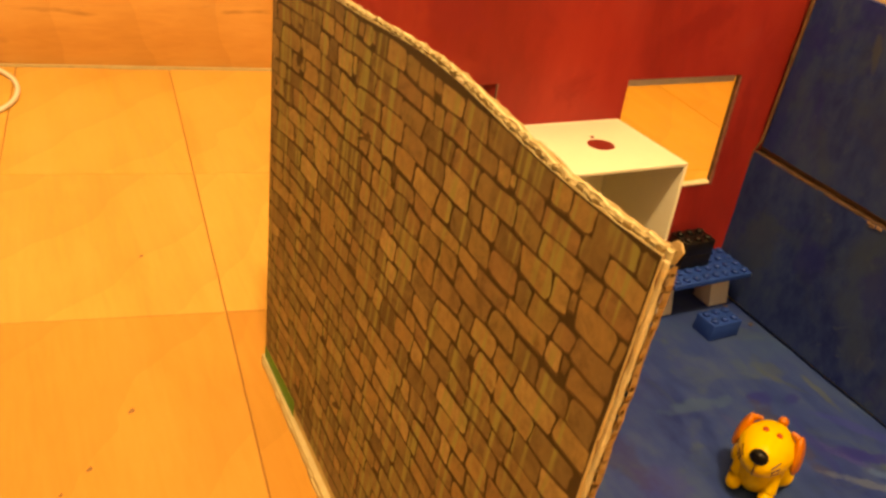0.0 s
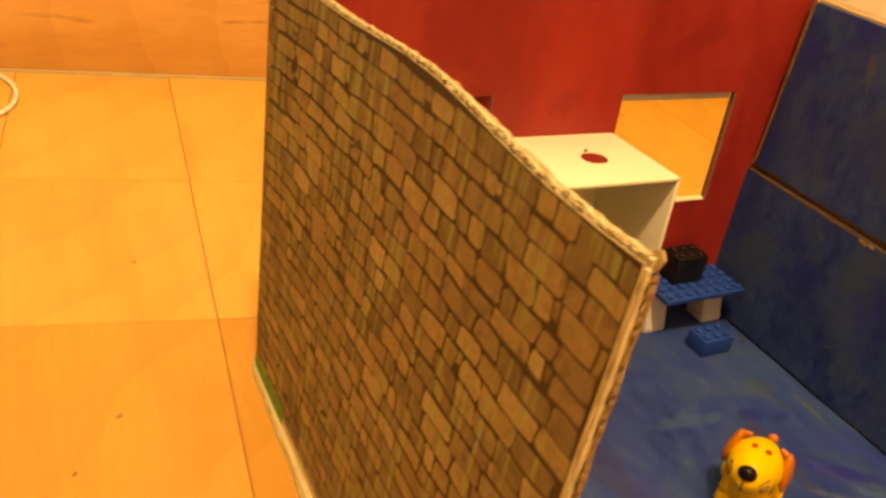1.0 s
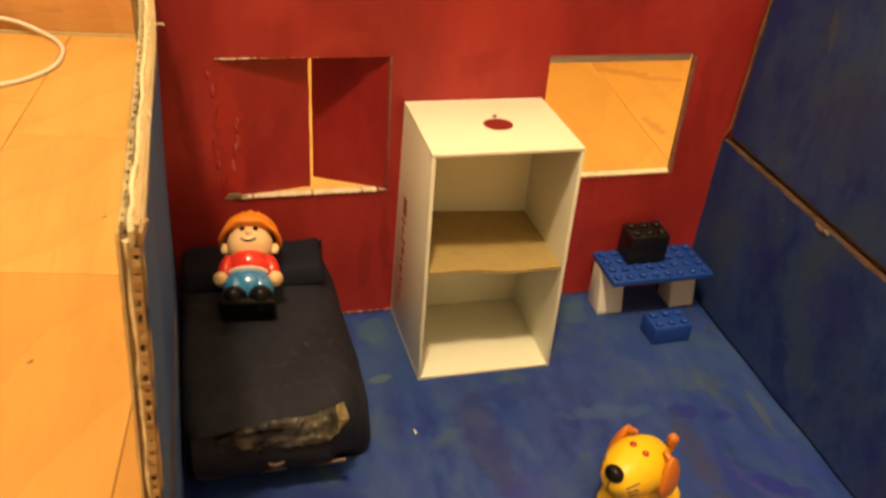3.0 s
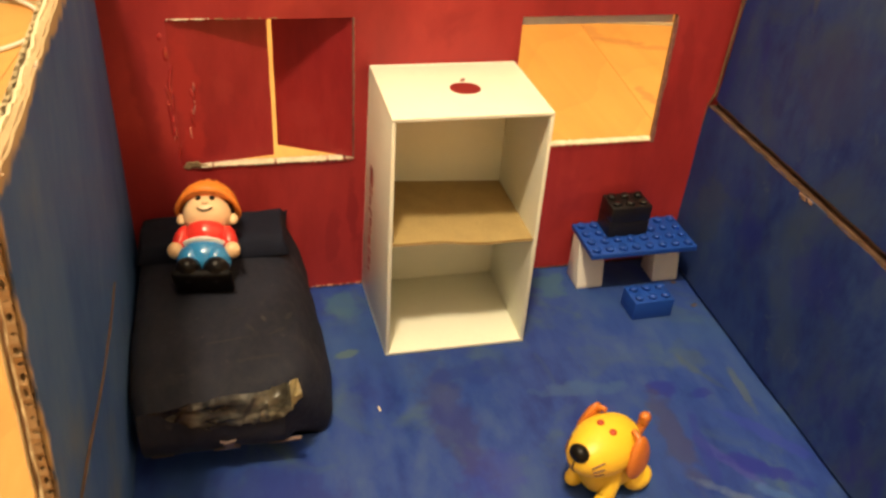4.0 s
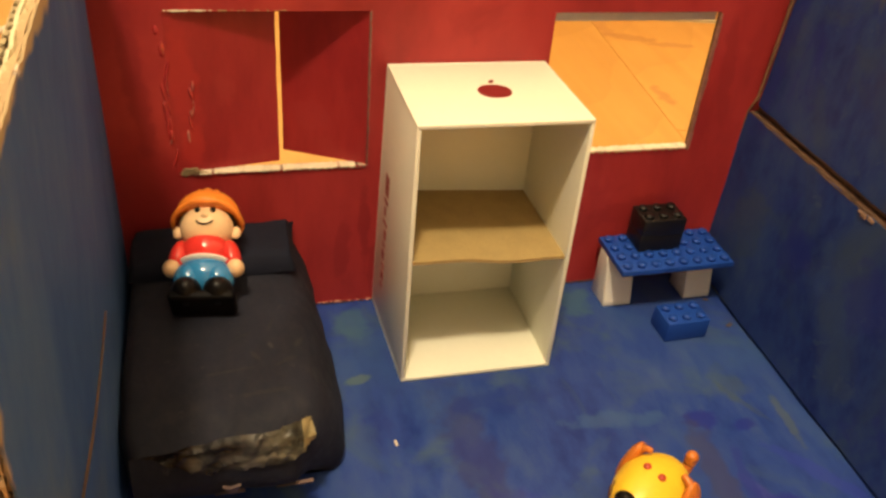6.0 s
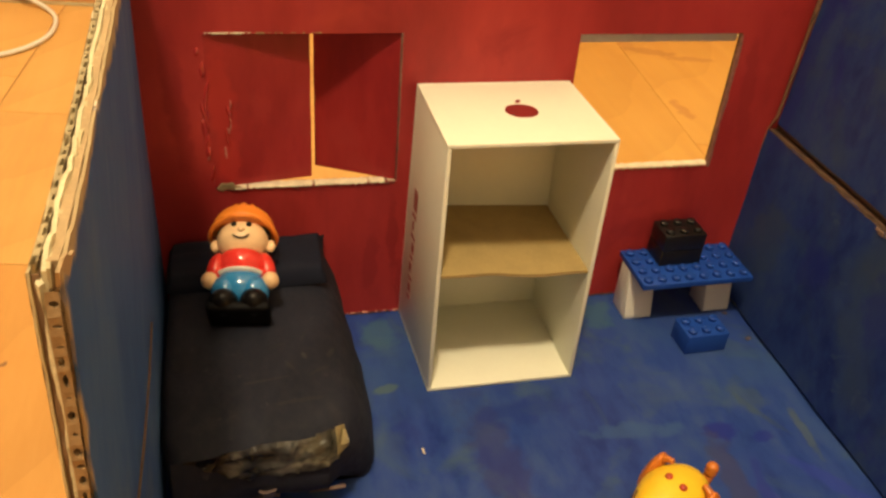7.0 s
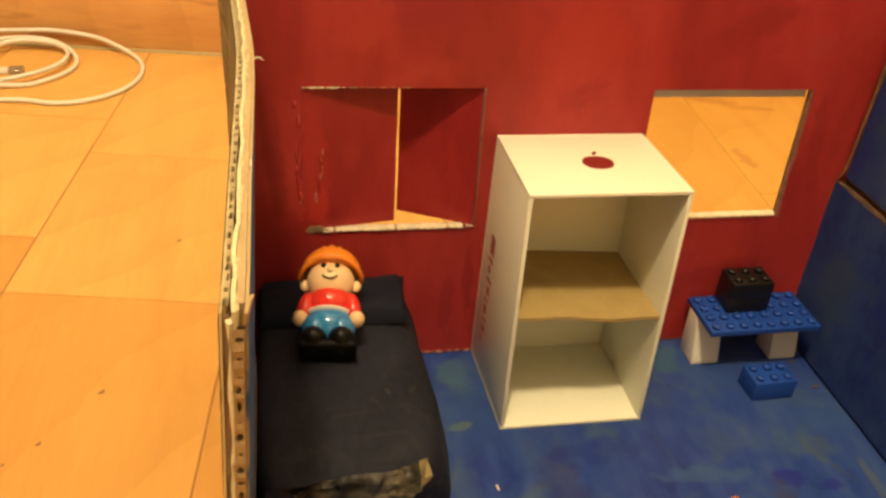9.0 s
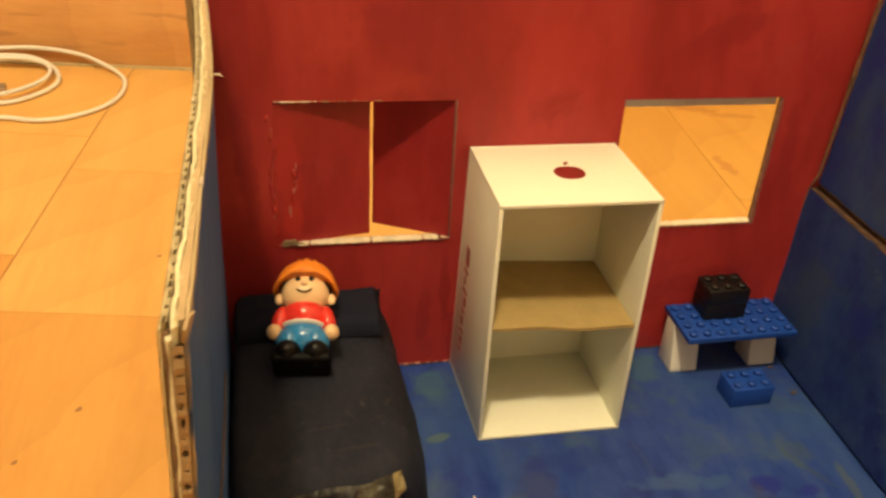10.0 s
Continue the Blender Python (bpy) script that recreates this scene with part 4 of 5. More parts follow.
def panel_sheet(x0, x1, y0, y1, z0, z1, seed, bow=0.0008):
    bm = bmesh.new()
    ny, nz = 30, 12
    lay = []
    rnd = random.Random(seed)
    low = [rnd.uniform(-0.0003, 0.0005) for _ in range(ny + 1)]
    high = [rnd.uniform(-0.0006, 0.0002) for _ in range(ny + 1)]
    for x in (x0, x1):
        lay.append([[bm.verts.new((x + bow * noise.noise(Vector((i * 0.2, j * 0.25, seed))), y0 + (y1 - y0) * i / ny,
                                   z0 + (z1 - z0) * j / nz + (low[i] if j == 0 and z0 > 0.01 else 0) + (high[i] if j == nz else 0))) for j in range(nz + 1)] for i in range(ny + 1)])
    a, b = lay
    for i in range(ny):
        for j in range(nz):
            bm.faces.new((a[i][j], a[i][j + 1], a[i + 1][j + 1], a[i + 1][j])).smooth = True
            bm.faces.new((b[i][j], b[i + 1][j], b[i + 1][j + 1], b[i][j + 1])).smooth = True
        for j in (0, nz):
            bm.faces.new((a[i][j], a[i + 1][j], b[i + 1][j], b[i][j]))
    for j in range(nz):
        for i in (0, ny):
            bm.faces.new((a[i][j], a[i][j + 1], b[i][j + 1], b[i][j]))
    bmesh.ops.recalc_face_normals(bm, faces=bm.faces)
    return bm


part("lower_panel", panel_sheet(0.6850, 0.6892, YF + 0.01, -0.0012, 0.0022, 0.1010, 11), M_BLUE_R, rightw, "navy painted lower cardboard panel")
part("upper_panel", panel_sheet(0.6868, 0.6902, YF + 0.01, -0.0042, 0.1052, 0.2088, 14), M_BLUE_R, rightw, "navy painted upper cardboard panel")


def ragged_ribbon(x0, x1, z0, z1, rag, seed, far_y=-0.002):
    """A long strip along the wall with an uneven top and front."""
    bm = bmesh.new()
    n = 90
    rows_ = []
    for i in range(n + 1):
        y = YF + 0.012 + (far_y - YF - 0.012) * i / n
        w = rag * (noise.noise(Vector((y * 60, seed, 1))) + 0.6 * noise.noise(Vector((y * 300, seed, 2))))
        rows_.append([bm.verts.new(p) for p in ((x0 + 0.6 * w, y, z0), (x0 + 0.6 * w, y, z1 + w), (x1 + 0.4 * w, y, z1 + 0.7 * w), (x1 + 0.4 * w, y, z0))])
    for i in range(n):
        for q in range(4):
            bm.faces.new((rows_[i][q], rows_[i][(q + 1) % 4], rows_[i + 1][(q + 1) % 4], rows_[i + 1][q]))
    bm.faces.new(rows_[0])
    bm.faces.new(rows_[-1][::-1])
    bmesh.ops.recalc_face_normals(bm, faces=bm.faces)
    return bm


part("torn_edge", ragged_ribbon(0.6854, 0.6905, 0.1000, 0.1014, 0.0005, 61), simple("torn_brown_card", (0.078, 0.040, 0.022), 0.85, 0.7, 130, 0.4, 900), rightw, "torn brown edge of the lower panel")
M_LIP = simple("torn_tan_paper", (0.098, 0.060, 0.043), 0.85, 0.75, 160, 0.4, 900)
lip = ragged_ribbon(0.6849, 0.6853, 0.1003, 0.1010, 0.0005, 62)
part("torn_lip", lip, M_LIP, rightw, "thin pale torn lip along the joint")
bm = bmesh.new()
for y0, y1, z0, turn in ((-0.0985, -0.0950, 0.0984, 0.0), (-0.1030, -0.0992, 0.0990, 8.0), (-0.0950, -0.0930, 0.0994, -6.0)):
    box(bm, 0.6840, 0.6850, y0, y1, z0, 0.1008, 0.0003, 1, pose(0, y0, z0, turn, 0, 0) @ pose(0, -y0, -z0))
part("torn_flap", bm, simple("pinkish_torn_paper", (0.22, 0.14, 0.10), 0.85, 0.4, 200), rightw, "small torn flap hanging from the joint")
# its top: a ragged tan strip and two pale liners with a brown channel between them
for x0_, x1_, z1_, rag, seed, mt, label in ((0.6904, 0.6944, 0.2098, 0.0005, 51, M_CARD, "bare tan top edge"), (0.6945, 0.6953, 0.2112, 0.0003, 52, M_TORN, "pale liner"),
                                            (0.6954, 0.6968, 0.2098, 0.0002, 53, M_CARD_BROWN, "brown channel"), (0.6969, 0.6976, 0.2112, 0.0003, 54, M_CARD_PALE, "pale liner")):
    part("top_edge", ragged_ribbon(x0_, x1_, 0.2060, z1_, rag, seed), mt, rightw, label)
bm = bmesh.new()
rod(bm, [(0.6846 + (0.0016 if s > 11 else 0), -0.0008 - (0.0022 if s > 11 else 0), 0.004 + 0.21 * s / 24) for s in range(25)], [0.0004 + (0.0009 if s > 11 else 0.0003) * abs(noise.noise(Vector((s * 0.7, 2, 1)))) + (0.0003 if s > 11 else 0) for s in range(25)], 7)
part("corner_strip", bm, simple("tan_corner_card", (0.165, 0.084, 0.042), 0.85, 0.6, 120), rightw, "bare tan edge in the corner")

# the back and right walls lean outwards a little
for ob in (backw, *backw.children):
    for v in ob.data.vertices:
        v.co.y += 0.0336 * v.co.z - 0.0041
for ob in (rightw, *rightw.children):
    for v in ob.data.vertices:
        v.co.x += 0.028 * v.co.z - 0.0015

bm = bmesh.new()
box(bm, -0.0005, 0.0005, -0.0017, 0.0017, 0.0003, 0.0007, 0.0002, 1, pose(0.487, -0.103, 0, 0, 0, 8))
part("paint_chip", bm, M_TORN, base, "small pale fleck where paint is missing")

for x, y, a, b_, rot, mt in ((0.678, -0.052, 0.0020, 0.0012, 30, simple("faded_pink_fleck", (0.06, 0.05, 0.07), 0.8, 0.4, 300)), (0.6755, -0.0300, 0.0014, 0.0008, -20, simple("dull_brown_fleck", (0.10, 0.06, 0.04), 0.8, 0.4, 300))):
    bm = bmesh.new()
    box(bm, -a, a, -b_, b_, 0.0003, 0.0007, 0.0002, 1, pose(x, y, 0, 0, 0, rot))
    part("paint_chip", bm, mt, base, "small fleck of bare card by the wall")

# ---- white box used as a shelf ----
BX0, BX1, BD, BH, BT = 0.4962, 0.5702, 0.0625, 0.1302, 0.0019
shelf_box = thing("box_shelf", (0.533, -0.035, 0.0), "upright white cardboard box used as shelf with kraft board inside", "box")


def bpart(name, bm, material, parent, label=""):
    for v in bm.verts:
        if v.co.x < BX0 + 0.004:
            v.co.x -= 0.0030 * max(0, 1 - v.co.z / BH) * max(0, 1 + v.co.y / BD)
    for v in bm.verts:
        # the box leans back a little and its top rises to the front
        y, z = v.co.y, v.co.z
        v.co.y, v.co.z = y + 0.0305 * z - 0.0042, z - 0.0305 * y * min(1, max(z, 0) / 0.06)
    return part(name, bm, material, parent, label)


for name, b in (("back_panel", (BX0, BX1, -BT, 0, 0, BH)), ("bottom_panel", (BX0, BX1, -BD, -BT - 0.00005, 0, BT)), ("top_panel", (BX0, BX1, -BD, -BT - 0.00005, BH - BT, BH)),
                ("side_panel", (BX0, BX0 + BT, -BD, -BT - 0.00005, BT + 0.00005, BH - BT - 0.00005)), ("side_panel", (BX1 - BT, BX1, -BD, -BT - 0.00005, BT + 0.00005, BH - BT - 0.00005))):
    bm = bmesh.new()
    box(bm, *b, 0.0004, 2)
    ob = bpart(name, bm, M_WHITE, shelf_box)
    if name == "top_panel":
        top_panel = ob
    if name == "side_panel" and b[0] == BX0:
        side_panel = ob
bm = bmesh.new()
nx, ny = 14, 8
lay = []
for d in (0, -0.0016):
    lay.append([[bm.verts.new((BX0 + BT + 0.0001 + (BX1 - BX0 - 2 * BT - 0.0002) * i / nx, -BT - 0.0001 - (BD - BT - 0.0012) * j / ny - (0.0004 * math.sin(i * 0.9) if j == ny else 0),
                               0.0668 - 0.0042 * i / nx + 0.0006 * math.sin(i * 0.5) * j / ny - 0.0010 * (1 - i / nx) * j / ny + d)) for j in range(ny + 1)] for i in range(nx + 1)])
a, b = lay
for i in range(nx):
    for j in range(ny):
        bm.faces.new((a[i][j], a[i][j + 1], a[i + 1][j + 1], a[i + 1][j])).smooth = True
        bm.faces.new((b[i][j], b[i + 1][j], b[i + 1][j + 1], b[i][j + 1])).smooth = True
    for j in (0, ny):
        bm.faces.new((a[i][j], a[i + 1][j], b[i + 1][j], b[i][j]))
for j in range(ny):
    for i in (0, nx):
        bm.faces.new((a[i][j], a[i][j + 1], b[i][j + 1], b[i][j]))
bmesh.ops.recalc_face_normals(bm, faces=bm.faces)
bpart("shelf", bm, M_KRAFT, shelf_box, "thin brown kraft card shelf")

# printed mark on the top: a plain rounded shape with a small leaf shape
bm = bmesh.new()


def blob(bm, cx, cy, rx, ry, turn, n, wob, z0, z1):
    lo, hi = [], []
    for k in range(n):
        t = k * math.tau / n
        r = 1 + wob(t)
        x, y = rx * r * math.cos(t), ry * r * math.sin(t)
        x, y = x * math.cos(turn) - y * math.sin(turn), x * math.sin(turn) + y * math.cos(turn)
        lo.append(bm.verts.new((cx + x, cy + y, z0)))
        hi.append(bm.verts.new((cx + x, cy + y, z1)))
    bm.faces.new(hi)
    bm.faces.new(lo[::-1])
    for k in range(n):
        bm.faces.new((lo[k], lo[(k + 1) % n], hi[(k + 1) % n], hi[k]))


blob(bm, 0.5362, -0.0325, 0.0074, 0.0070, 0.0, 40, lambda t: -0.06 * math.exp(-((t - math.pi / 2) / 0.3) ** 2) - 0.05 * math.exp(-((t - 3 * math.pi / 2) / 0.35) ** 2), BH - 0.0001, BH + 0.00012)
blob(bm, 0.5374, -0.0225, 0.0011, 0.0021, -0.6, 16, lambda t: 0.0, BH - 0.0001, BH + 0.00012)
bpart("printed_mark", bm, M_LOGO, top_panel, "dark red printed mark")
# faded printing down the side, as plain bars
bm = bmesh.new()
zt = 0.0830
bars = [(0.0105, 0.0062, 0.0), (0.0018, 0.0070, 0.0006), (0.0046, 0.0022, 0.0014), (0.0018, 0.0078, 0.0), (0.0050, 0.0040, -0.001), (0.0018, 0.0050, 0.0002), (0.0050, 0.0040, 0.0008), (0.0018, 0.0052, -0.0004), (0.0046, 0.0042, 0.0), (0.0018, 0.0046, 0.0006)]
for l, w, o in bars:
    box(bm, BX0 - 0.00012, BX0 + 0.0001, -0.0165 - w / 2 + o, -0.0165 + w / 2 + o, zt - l, zt)
    zt -= l + 0.0026
bpart("printed_bars", bm, M_INK, side_panel, "faded red printing")

# ---- bed ----
bed = thing("toy_bed", (0.417, -0.063, 0.0), "toy bed wrapped in black paper with clear tape at foot", "bed")
BZ = 0.0475


def bed_edge(y):
    """Half profile: the right-hand rim of the bed at y, and how far its skirt bulges."""
    t = smooth01(-y / 0.11)
    return 0.4522 + 0.0030 * t, 0.0098 + 0.0022 * math.sin(math.pi * min(max(-y / 0.13, 0), 1))


def foot_y(z):
    """The bulging foot end of the bed, which falls back towards the floor."""
    q = min(max(z, 0) / 0.041, 1)
    return -0.1302 + 0.0185 * (1 - q) ** 2 - 0.0062 * math.sin(math.pi * q)


bm = bmesh.new()
len_n = 26
rows = []
for i in range(len_n + 1):
    s = i / len_n
    y = -0.0042 - 0.1256 * s
    e, bulge = bed_edge(y)
    endf = smooth01((s - 0.85) / 0.15)
    bulge *= 1 - 0.9 * endf ** 1.5
    row = []
    left = 0.3802 + 0.004 * endf ** 2
    top = BZ - 0.0030 * smooth01((s - 0.84) / 0.16) - 0.003 * endf ** 3 + 0.0006 * noise.noise(Vector((s * 4, 1, 2)))
    r = 0.012
    plan = smooth01((s - 0.66) / 0.34)
    bulge *= 1 - 0.55 * plan
    e2 = e - 0.0125 * endf ** 2 - 0.0015 * plan + 0.0012 * noise.noise(Vector((y * 60, 4, 1)))
    pr = [(left, 0.0004), (left - 0.0004, top * 0.5), (left, top - 0.005), (left + 0.0018, top - 0.0015), (left + 0.005, top)]
    for q in range(1, 9):
        u = q / 9
        x = left + 0.005 + (e2 - r - left - 0.005) * u
        pr.append((x, top + 0.0009 * noise.noise(Vector((x * 60, y * 45, 5))) + 0.0007 * math.sin(math.pi * u)))
    pr += [(e2 - r, top - 0.0001), (e2 - r * 0.42, top - 0.0016), (e2 + 0.0004, top - 0.0068), (e2 + bulge * 0.55, top * 0.58), (e2 + bulge * 0.92, top * 0.28), (e2 + bulge - 0.004 * endf, 0.006), (e2 + bulge - 0.001 - 0.006 * endf, 0.0004)]
    for x, z in pr:
        row.append(bm.verts.new((x + 0.0009 * noise.noise(Vector((x * 70, y * 70, z * 70))), y + 0.0010 * endf * noise.noise(Vector((x * 70, 3, z * 70))) + endf * (foot_y(z) + 0.1302), z)))
    rows.append(row)
k = len(rows[0])
for i in range(len_n):
    for j in range(k - 1):
        bm.faces.new((rows[i][j], rows[i + 1][j], rows[i + 1][j + 1], rows[i][j + 1])).smooth = True
    bm.faces.new((rows[i][k - 1], rows[i + 1][k - 1], rows[i + 1][0], rows[i][0]))
bm.faces.new(rows[0])
# foot end: a crumpled face that falls back towards the floor
right = sorted((v.co.z, v.co.x) for v in rows[-1][12:])
grid = []
nxf, nzf = 30, 14
for q in range(nzf + 1):
    z = 0.0004 + (0.0412 - 0.0004) * q / nzf
    xr = right[-1][1]
    for (za, xa), (zb, xb) in zip(right, right[1:]):
        if za <= z <= zb and zb > za:
            xr = xa + (xb - xa) * (z - za) / (zb - za)
    row = []
    for p in range(nxf + 1):
        x = 0.3842 + (xr - 0.3842) * p / nxf
        y = foot_y(z) + 0.0012 * noise.noise(Vector((x * 70, 3, z * 70)))
        row.append(bm.verts.new((x, y, z)))
    grid.append(row)
for q in range(nzf):
    for p in range(nxf):
        bm.faces.new((grid[q][p], grid[q][p + 1], grid[q + 1][p + 1], grid[q + 1][p])).smooth = True
bm.faces.new(rows[-1][::-1])
bmesh.ops.recalc_face_normals(bm, faces=bm.faces)
part("mattress", bm, M_BED, bed)

# crumpled clear tape over the foot edge
m_tape, nt_t, b_t = mat("crumpled_clear_tape")
f1 = noise_tex(nt_t, coords(nt_t, (1, 1, 2), (0, 20, 0)), 60, 2, 0.5, 0.6)
sep_t, tc_t = nt_t.nodes.new("ShaderNodeSeparateXYZ"), nt_t.nodes.new("ShaderNodeTexCoord")
nt_t.links.new(tc_t.outputs["Object"], sep_t.inputs[0])
along_t = nt_t.nodes.new("ShaderNodeMapRange")
for i, v in ((1, -0.0285), (2, 0.0285)):
    along_t.inputs[i].default_value = v
nt_t.links.new(sep_t.outputs[0], along_t.inputs[0])
# the palest stop paints whitish glints of the crinkles into the tape's colour
clear_glint_t = ramp(nt_t, f1, [(0.36, (0.012, 0.012, 0.015)), (0.50, (0.075, 0.073, 0.072)), (0.68, (0.29, 0.275, 0.235))])
gum_t = ramp(nt_t, f1, [(0.32, (0.020, 0.019, 0.016)), (0.50, (0.105, 0.096, 0.070)), (0.68, (0.28, 0.255, 0.175))])
dull_t = ramp(nt_t, f1, [(0.36, (0.010, 0.008, 0.008)), (0.50, (0.030, 0.021, 0.014)), (0.66, (0.070, 0.052, 0.034))])
tape_t = mix(nt_t, grey(nt_t, along_t.outputs[0], 0.24, 0.42), dull_t, clear_glint_t)
nt_t.links.new(mix(nt_t, grey(nt_t, along_t.outputs[0], 0.66, 0.86), tape_t, gum_t), b_t.inputs["Base Color"])
b_t.inputs["Roughness"].default_value = 0.2
bump(nt_t, b_t, noise_tex(nt_t, coords(nt_t, (1, 1, 2), (0, 35, 0)), 110, 3, 0.5, 1.2), 0.5, 0.002)


def fold(a, lift):
    """The rounded foot edge of the bed: a runs from the top over the fold and down."""
    if a < 0:
        return -0.1272 - a * 0.95, 0.0450 + lift - 0.0006 * a / 0.006
    t = min(a / 0.006, 1.0)
    w = max(a - 0.006, 0)
    z = 0.0450 - 0.0042 * (1 - math.cos(t * math.pi / 2)) - w
    return -0.1272 - 0.0040 * math.sin(t * math.pi / 2) - lift + (foot_y(z) + 0.1302 if w > 0 else 0.0), z + (lift if w <= 0 else lift * max(0.0, 1 - w / 0.004))


def tape_sheet(x0, x1, seed, lift, top_a, low_a):
    """A crumpled strip of tape lying over the rounded foot edge of the bed."""
    bm = bmesh.new()
    nx, nw = 84, 26
    g = []
    for i in range(nx + 1):
        u = i / nx
        x = x0 + (x1 - x0) * u
        lo, hi = top_a(u) + 0.0006 * noise.noise(Vector((u * 9, 1, seed))), low_a(u) + 0.0010 * noise.noise(Vector((u * 11, 5, seed)))
        row = []
        for j in range(nw + 1):
            a = lo + (hi - lo) * j / nw
            q = Vector((x * 150 + a * 90, a * 110 - x * 45, seed))
            c = 0.0011 * (1 - abs(noise.noise(q)) * 2.4) ** 3 + 0.00025 * (1 - abs(noise.noise(q * 2.3)) * 2.0)
            y, z = fold(a, lift + max(c, -0.0002))
            row.append(bm.verts.new((x + 0.25 * c, y, z)))
        g.append(row)
    for i in range(nx):
        for j in range(nw):
            bm.faces.new((g[i][j], g[i + 1][j], g[i + 1][j + 1], g[i][j + 1])).smooth = True
    bmesh.ops.solidify(bm, geom=bm.faces[:], thickness=0.00012)
    bmesh.ops.recalc_face_normals(bm, faces=bm.faces)
    return bm


def tape_top(x):
    """How far the tape reaches on to the top of the bed, negative towards the head."""
    return 0.0046 - 0.0026 * smooth01((x - 0.390) / 0.022) - 0.0012 * smooth01((x - 0.410) / 0.008) - 0.0026 * smooth01((x - 0.433) / 0.012)


def tape_low(x):
    return 0.0050 + 0.0075 * smooth01((x - 0.388) / 0.022) - 0.0045 * smooth01((x - 0.437) / 0.010)


tape = part("tape", tape_sheet(-0.0285, 0.0285, 1.0, 0.0005, lambda u: tape_top(0.3885 + 0.057 * u), lambda u: tape_low(0.3885 + 0.057 * u)), m_tape, bed, "crumpled shiny clear tape")
tape.location.x += 0.417
m_tape2 = simple("yellowed_tape", (0.40, 0.32, 0.15), 0.3, 0.3, 220, 0.5, 500)
part("tape", tape_sheet(0.4448, 0.4492, 3.0, 0.0011, lambda u: -0.0020 - 0.0008 * math.sin(u * 2.2) + 0.0042 * max(0, u - 0.55) ** 2 / 0.2, lambda u: 0.0080 - 0.0035 * u), m_tape2, bed, "yellowed folded end of the tape")
# paper scraps at the foot of the bed
for pts in ([(0.4150, 0.0245), (0.4178, 0.0228), (0.4216, 0.0248), (0.4200, 0.0196), (0.4228, 0.0150), (0.4182, 0.0138), (0.4116, 0.0138), (0.4174, 0.0186)], [(0.4345, 0.0160), (0.4400, 0.0164), (0.4445, 0.0184), (0.4484, 0.0192), (0.4478, 0.0166), (0.4420, 0.0144), (0.4370, 0.0146)],
            [(0.3868, 0.0146), (0.3910, 0.0140), (0.3958, 0.0148), (0.3920, 0.0124), (0.3890, 0.0124)]):
    bm = bmesh.new()
    lo = [bm.verts.new((x, foot_y(z) + 0.0006, z)) for x, z in pts]
    hi = [bm.verts.new((x, foot_y(z) - 0.0010, z)) for x, z in pts]
    bm.faces.new(hi)
    bm.faces.new(lo[::-1])
    for i in range(len(pts)):
        bm.faces.new((lo[i], lo[(i + 1) % len(pts)], hi[(i + 1) % len(pts)], hi[i]))
    bmesh.ops.recalc_face_normals(bm, faces=bm.faces)
    part("paper_scrap", bm, simple("dull_paper_scrap", (0.15, 0.105, 0.095), 0.7, 0.25, 200, 0.3, 500), bed, "torn scrap of paper at the bed's foot")

# pillow
bm = bmesh.new()
nx, ny = 26, 16
lay = [[], []]
for i in range(nx + 1):
    for q in (0, 1):
        lay[q].append([])
    for j in range(ny + 1):
        u, v = 2 * i / nx - 1, 2 * j / ny - 1
        edge = (1 - abs(u) ** 14) ** 0.3 * (1 - abs(v) ** 5) ** 0.5
        x = 0.4158 + 0.0362 * u * (1 - 0.015 * v * v)
        y = -0.0216 + 0.0170 * v * (1 - 0.03 * u * u)
        lay[0][i].append(bm.verts.new((x + 0.0018 * max(0, u) ** 5 * max(0, v) ** 3, y, BZ - 0.0002 + 0.0012 * (1 - edge) + 0.0045 * max(0, u) ** 5 * max(0, v) ** 3)))
        lift = 0.0045 * max(0, u) ** 5 * max(0, v) ** 3
        lay[1][i].append(bm.verts.new((x + 0.4 * lift, y, BZ + 0.0012 + lift + 0.0096 * edge * (0.92 - 0.08 * v) + 0.0010 * noise.noise(Vector((i * 0.35, j * 0.35, 7))) * edge)))
for i in range(nx):
    for j in range(ny):
        bm.faces.new((lay[1][i][j], lay[1][i + 1][j], lay[1][i + 1][j + 1], lay[1][i][j + 1])).smooth = True
        bm.faces.new((lay[0][i][j], lay[0][i][j + 1], lay[0][i + 1][j + 1], lay[0][i + 1][j])).smooth = True
    for j in (0, ny):
        bm.faces.new((lay[0][i][j], lay[0][i + 1][j], lay[1][i + 1][j], lay[1][i][j]))
for j in range(ny):
    for i in (0, nx):
        bm.faces.new((lay[0][i][j], lay[0][i][j + 1], lay[1][i][j + 1], lay[1][i][j]))
bmesh.ops.recalc_face_normals(bm, faces=bm.faces)
tagged(part("toy_pillow", bm, M_PILLOW), "flat dark navy cloth pillow lying on the toy bed", "pillow")

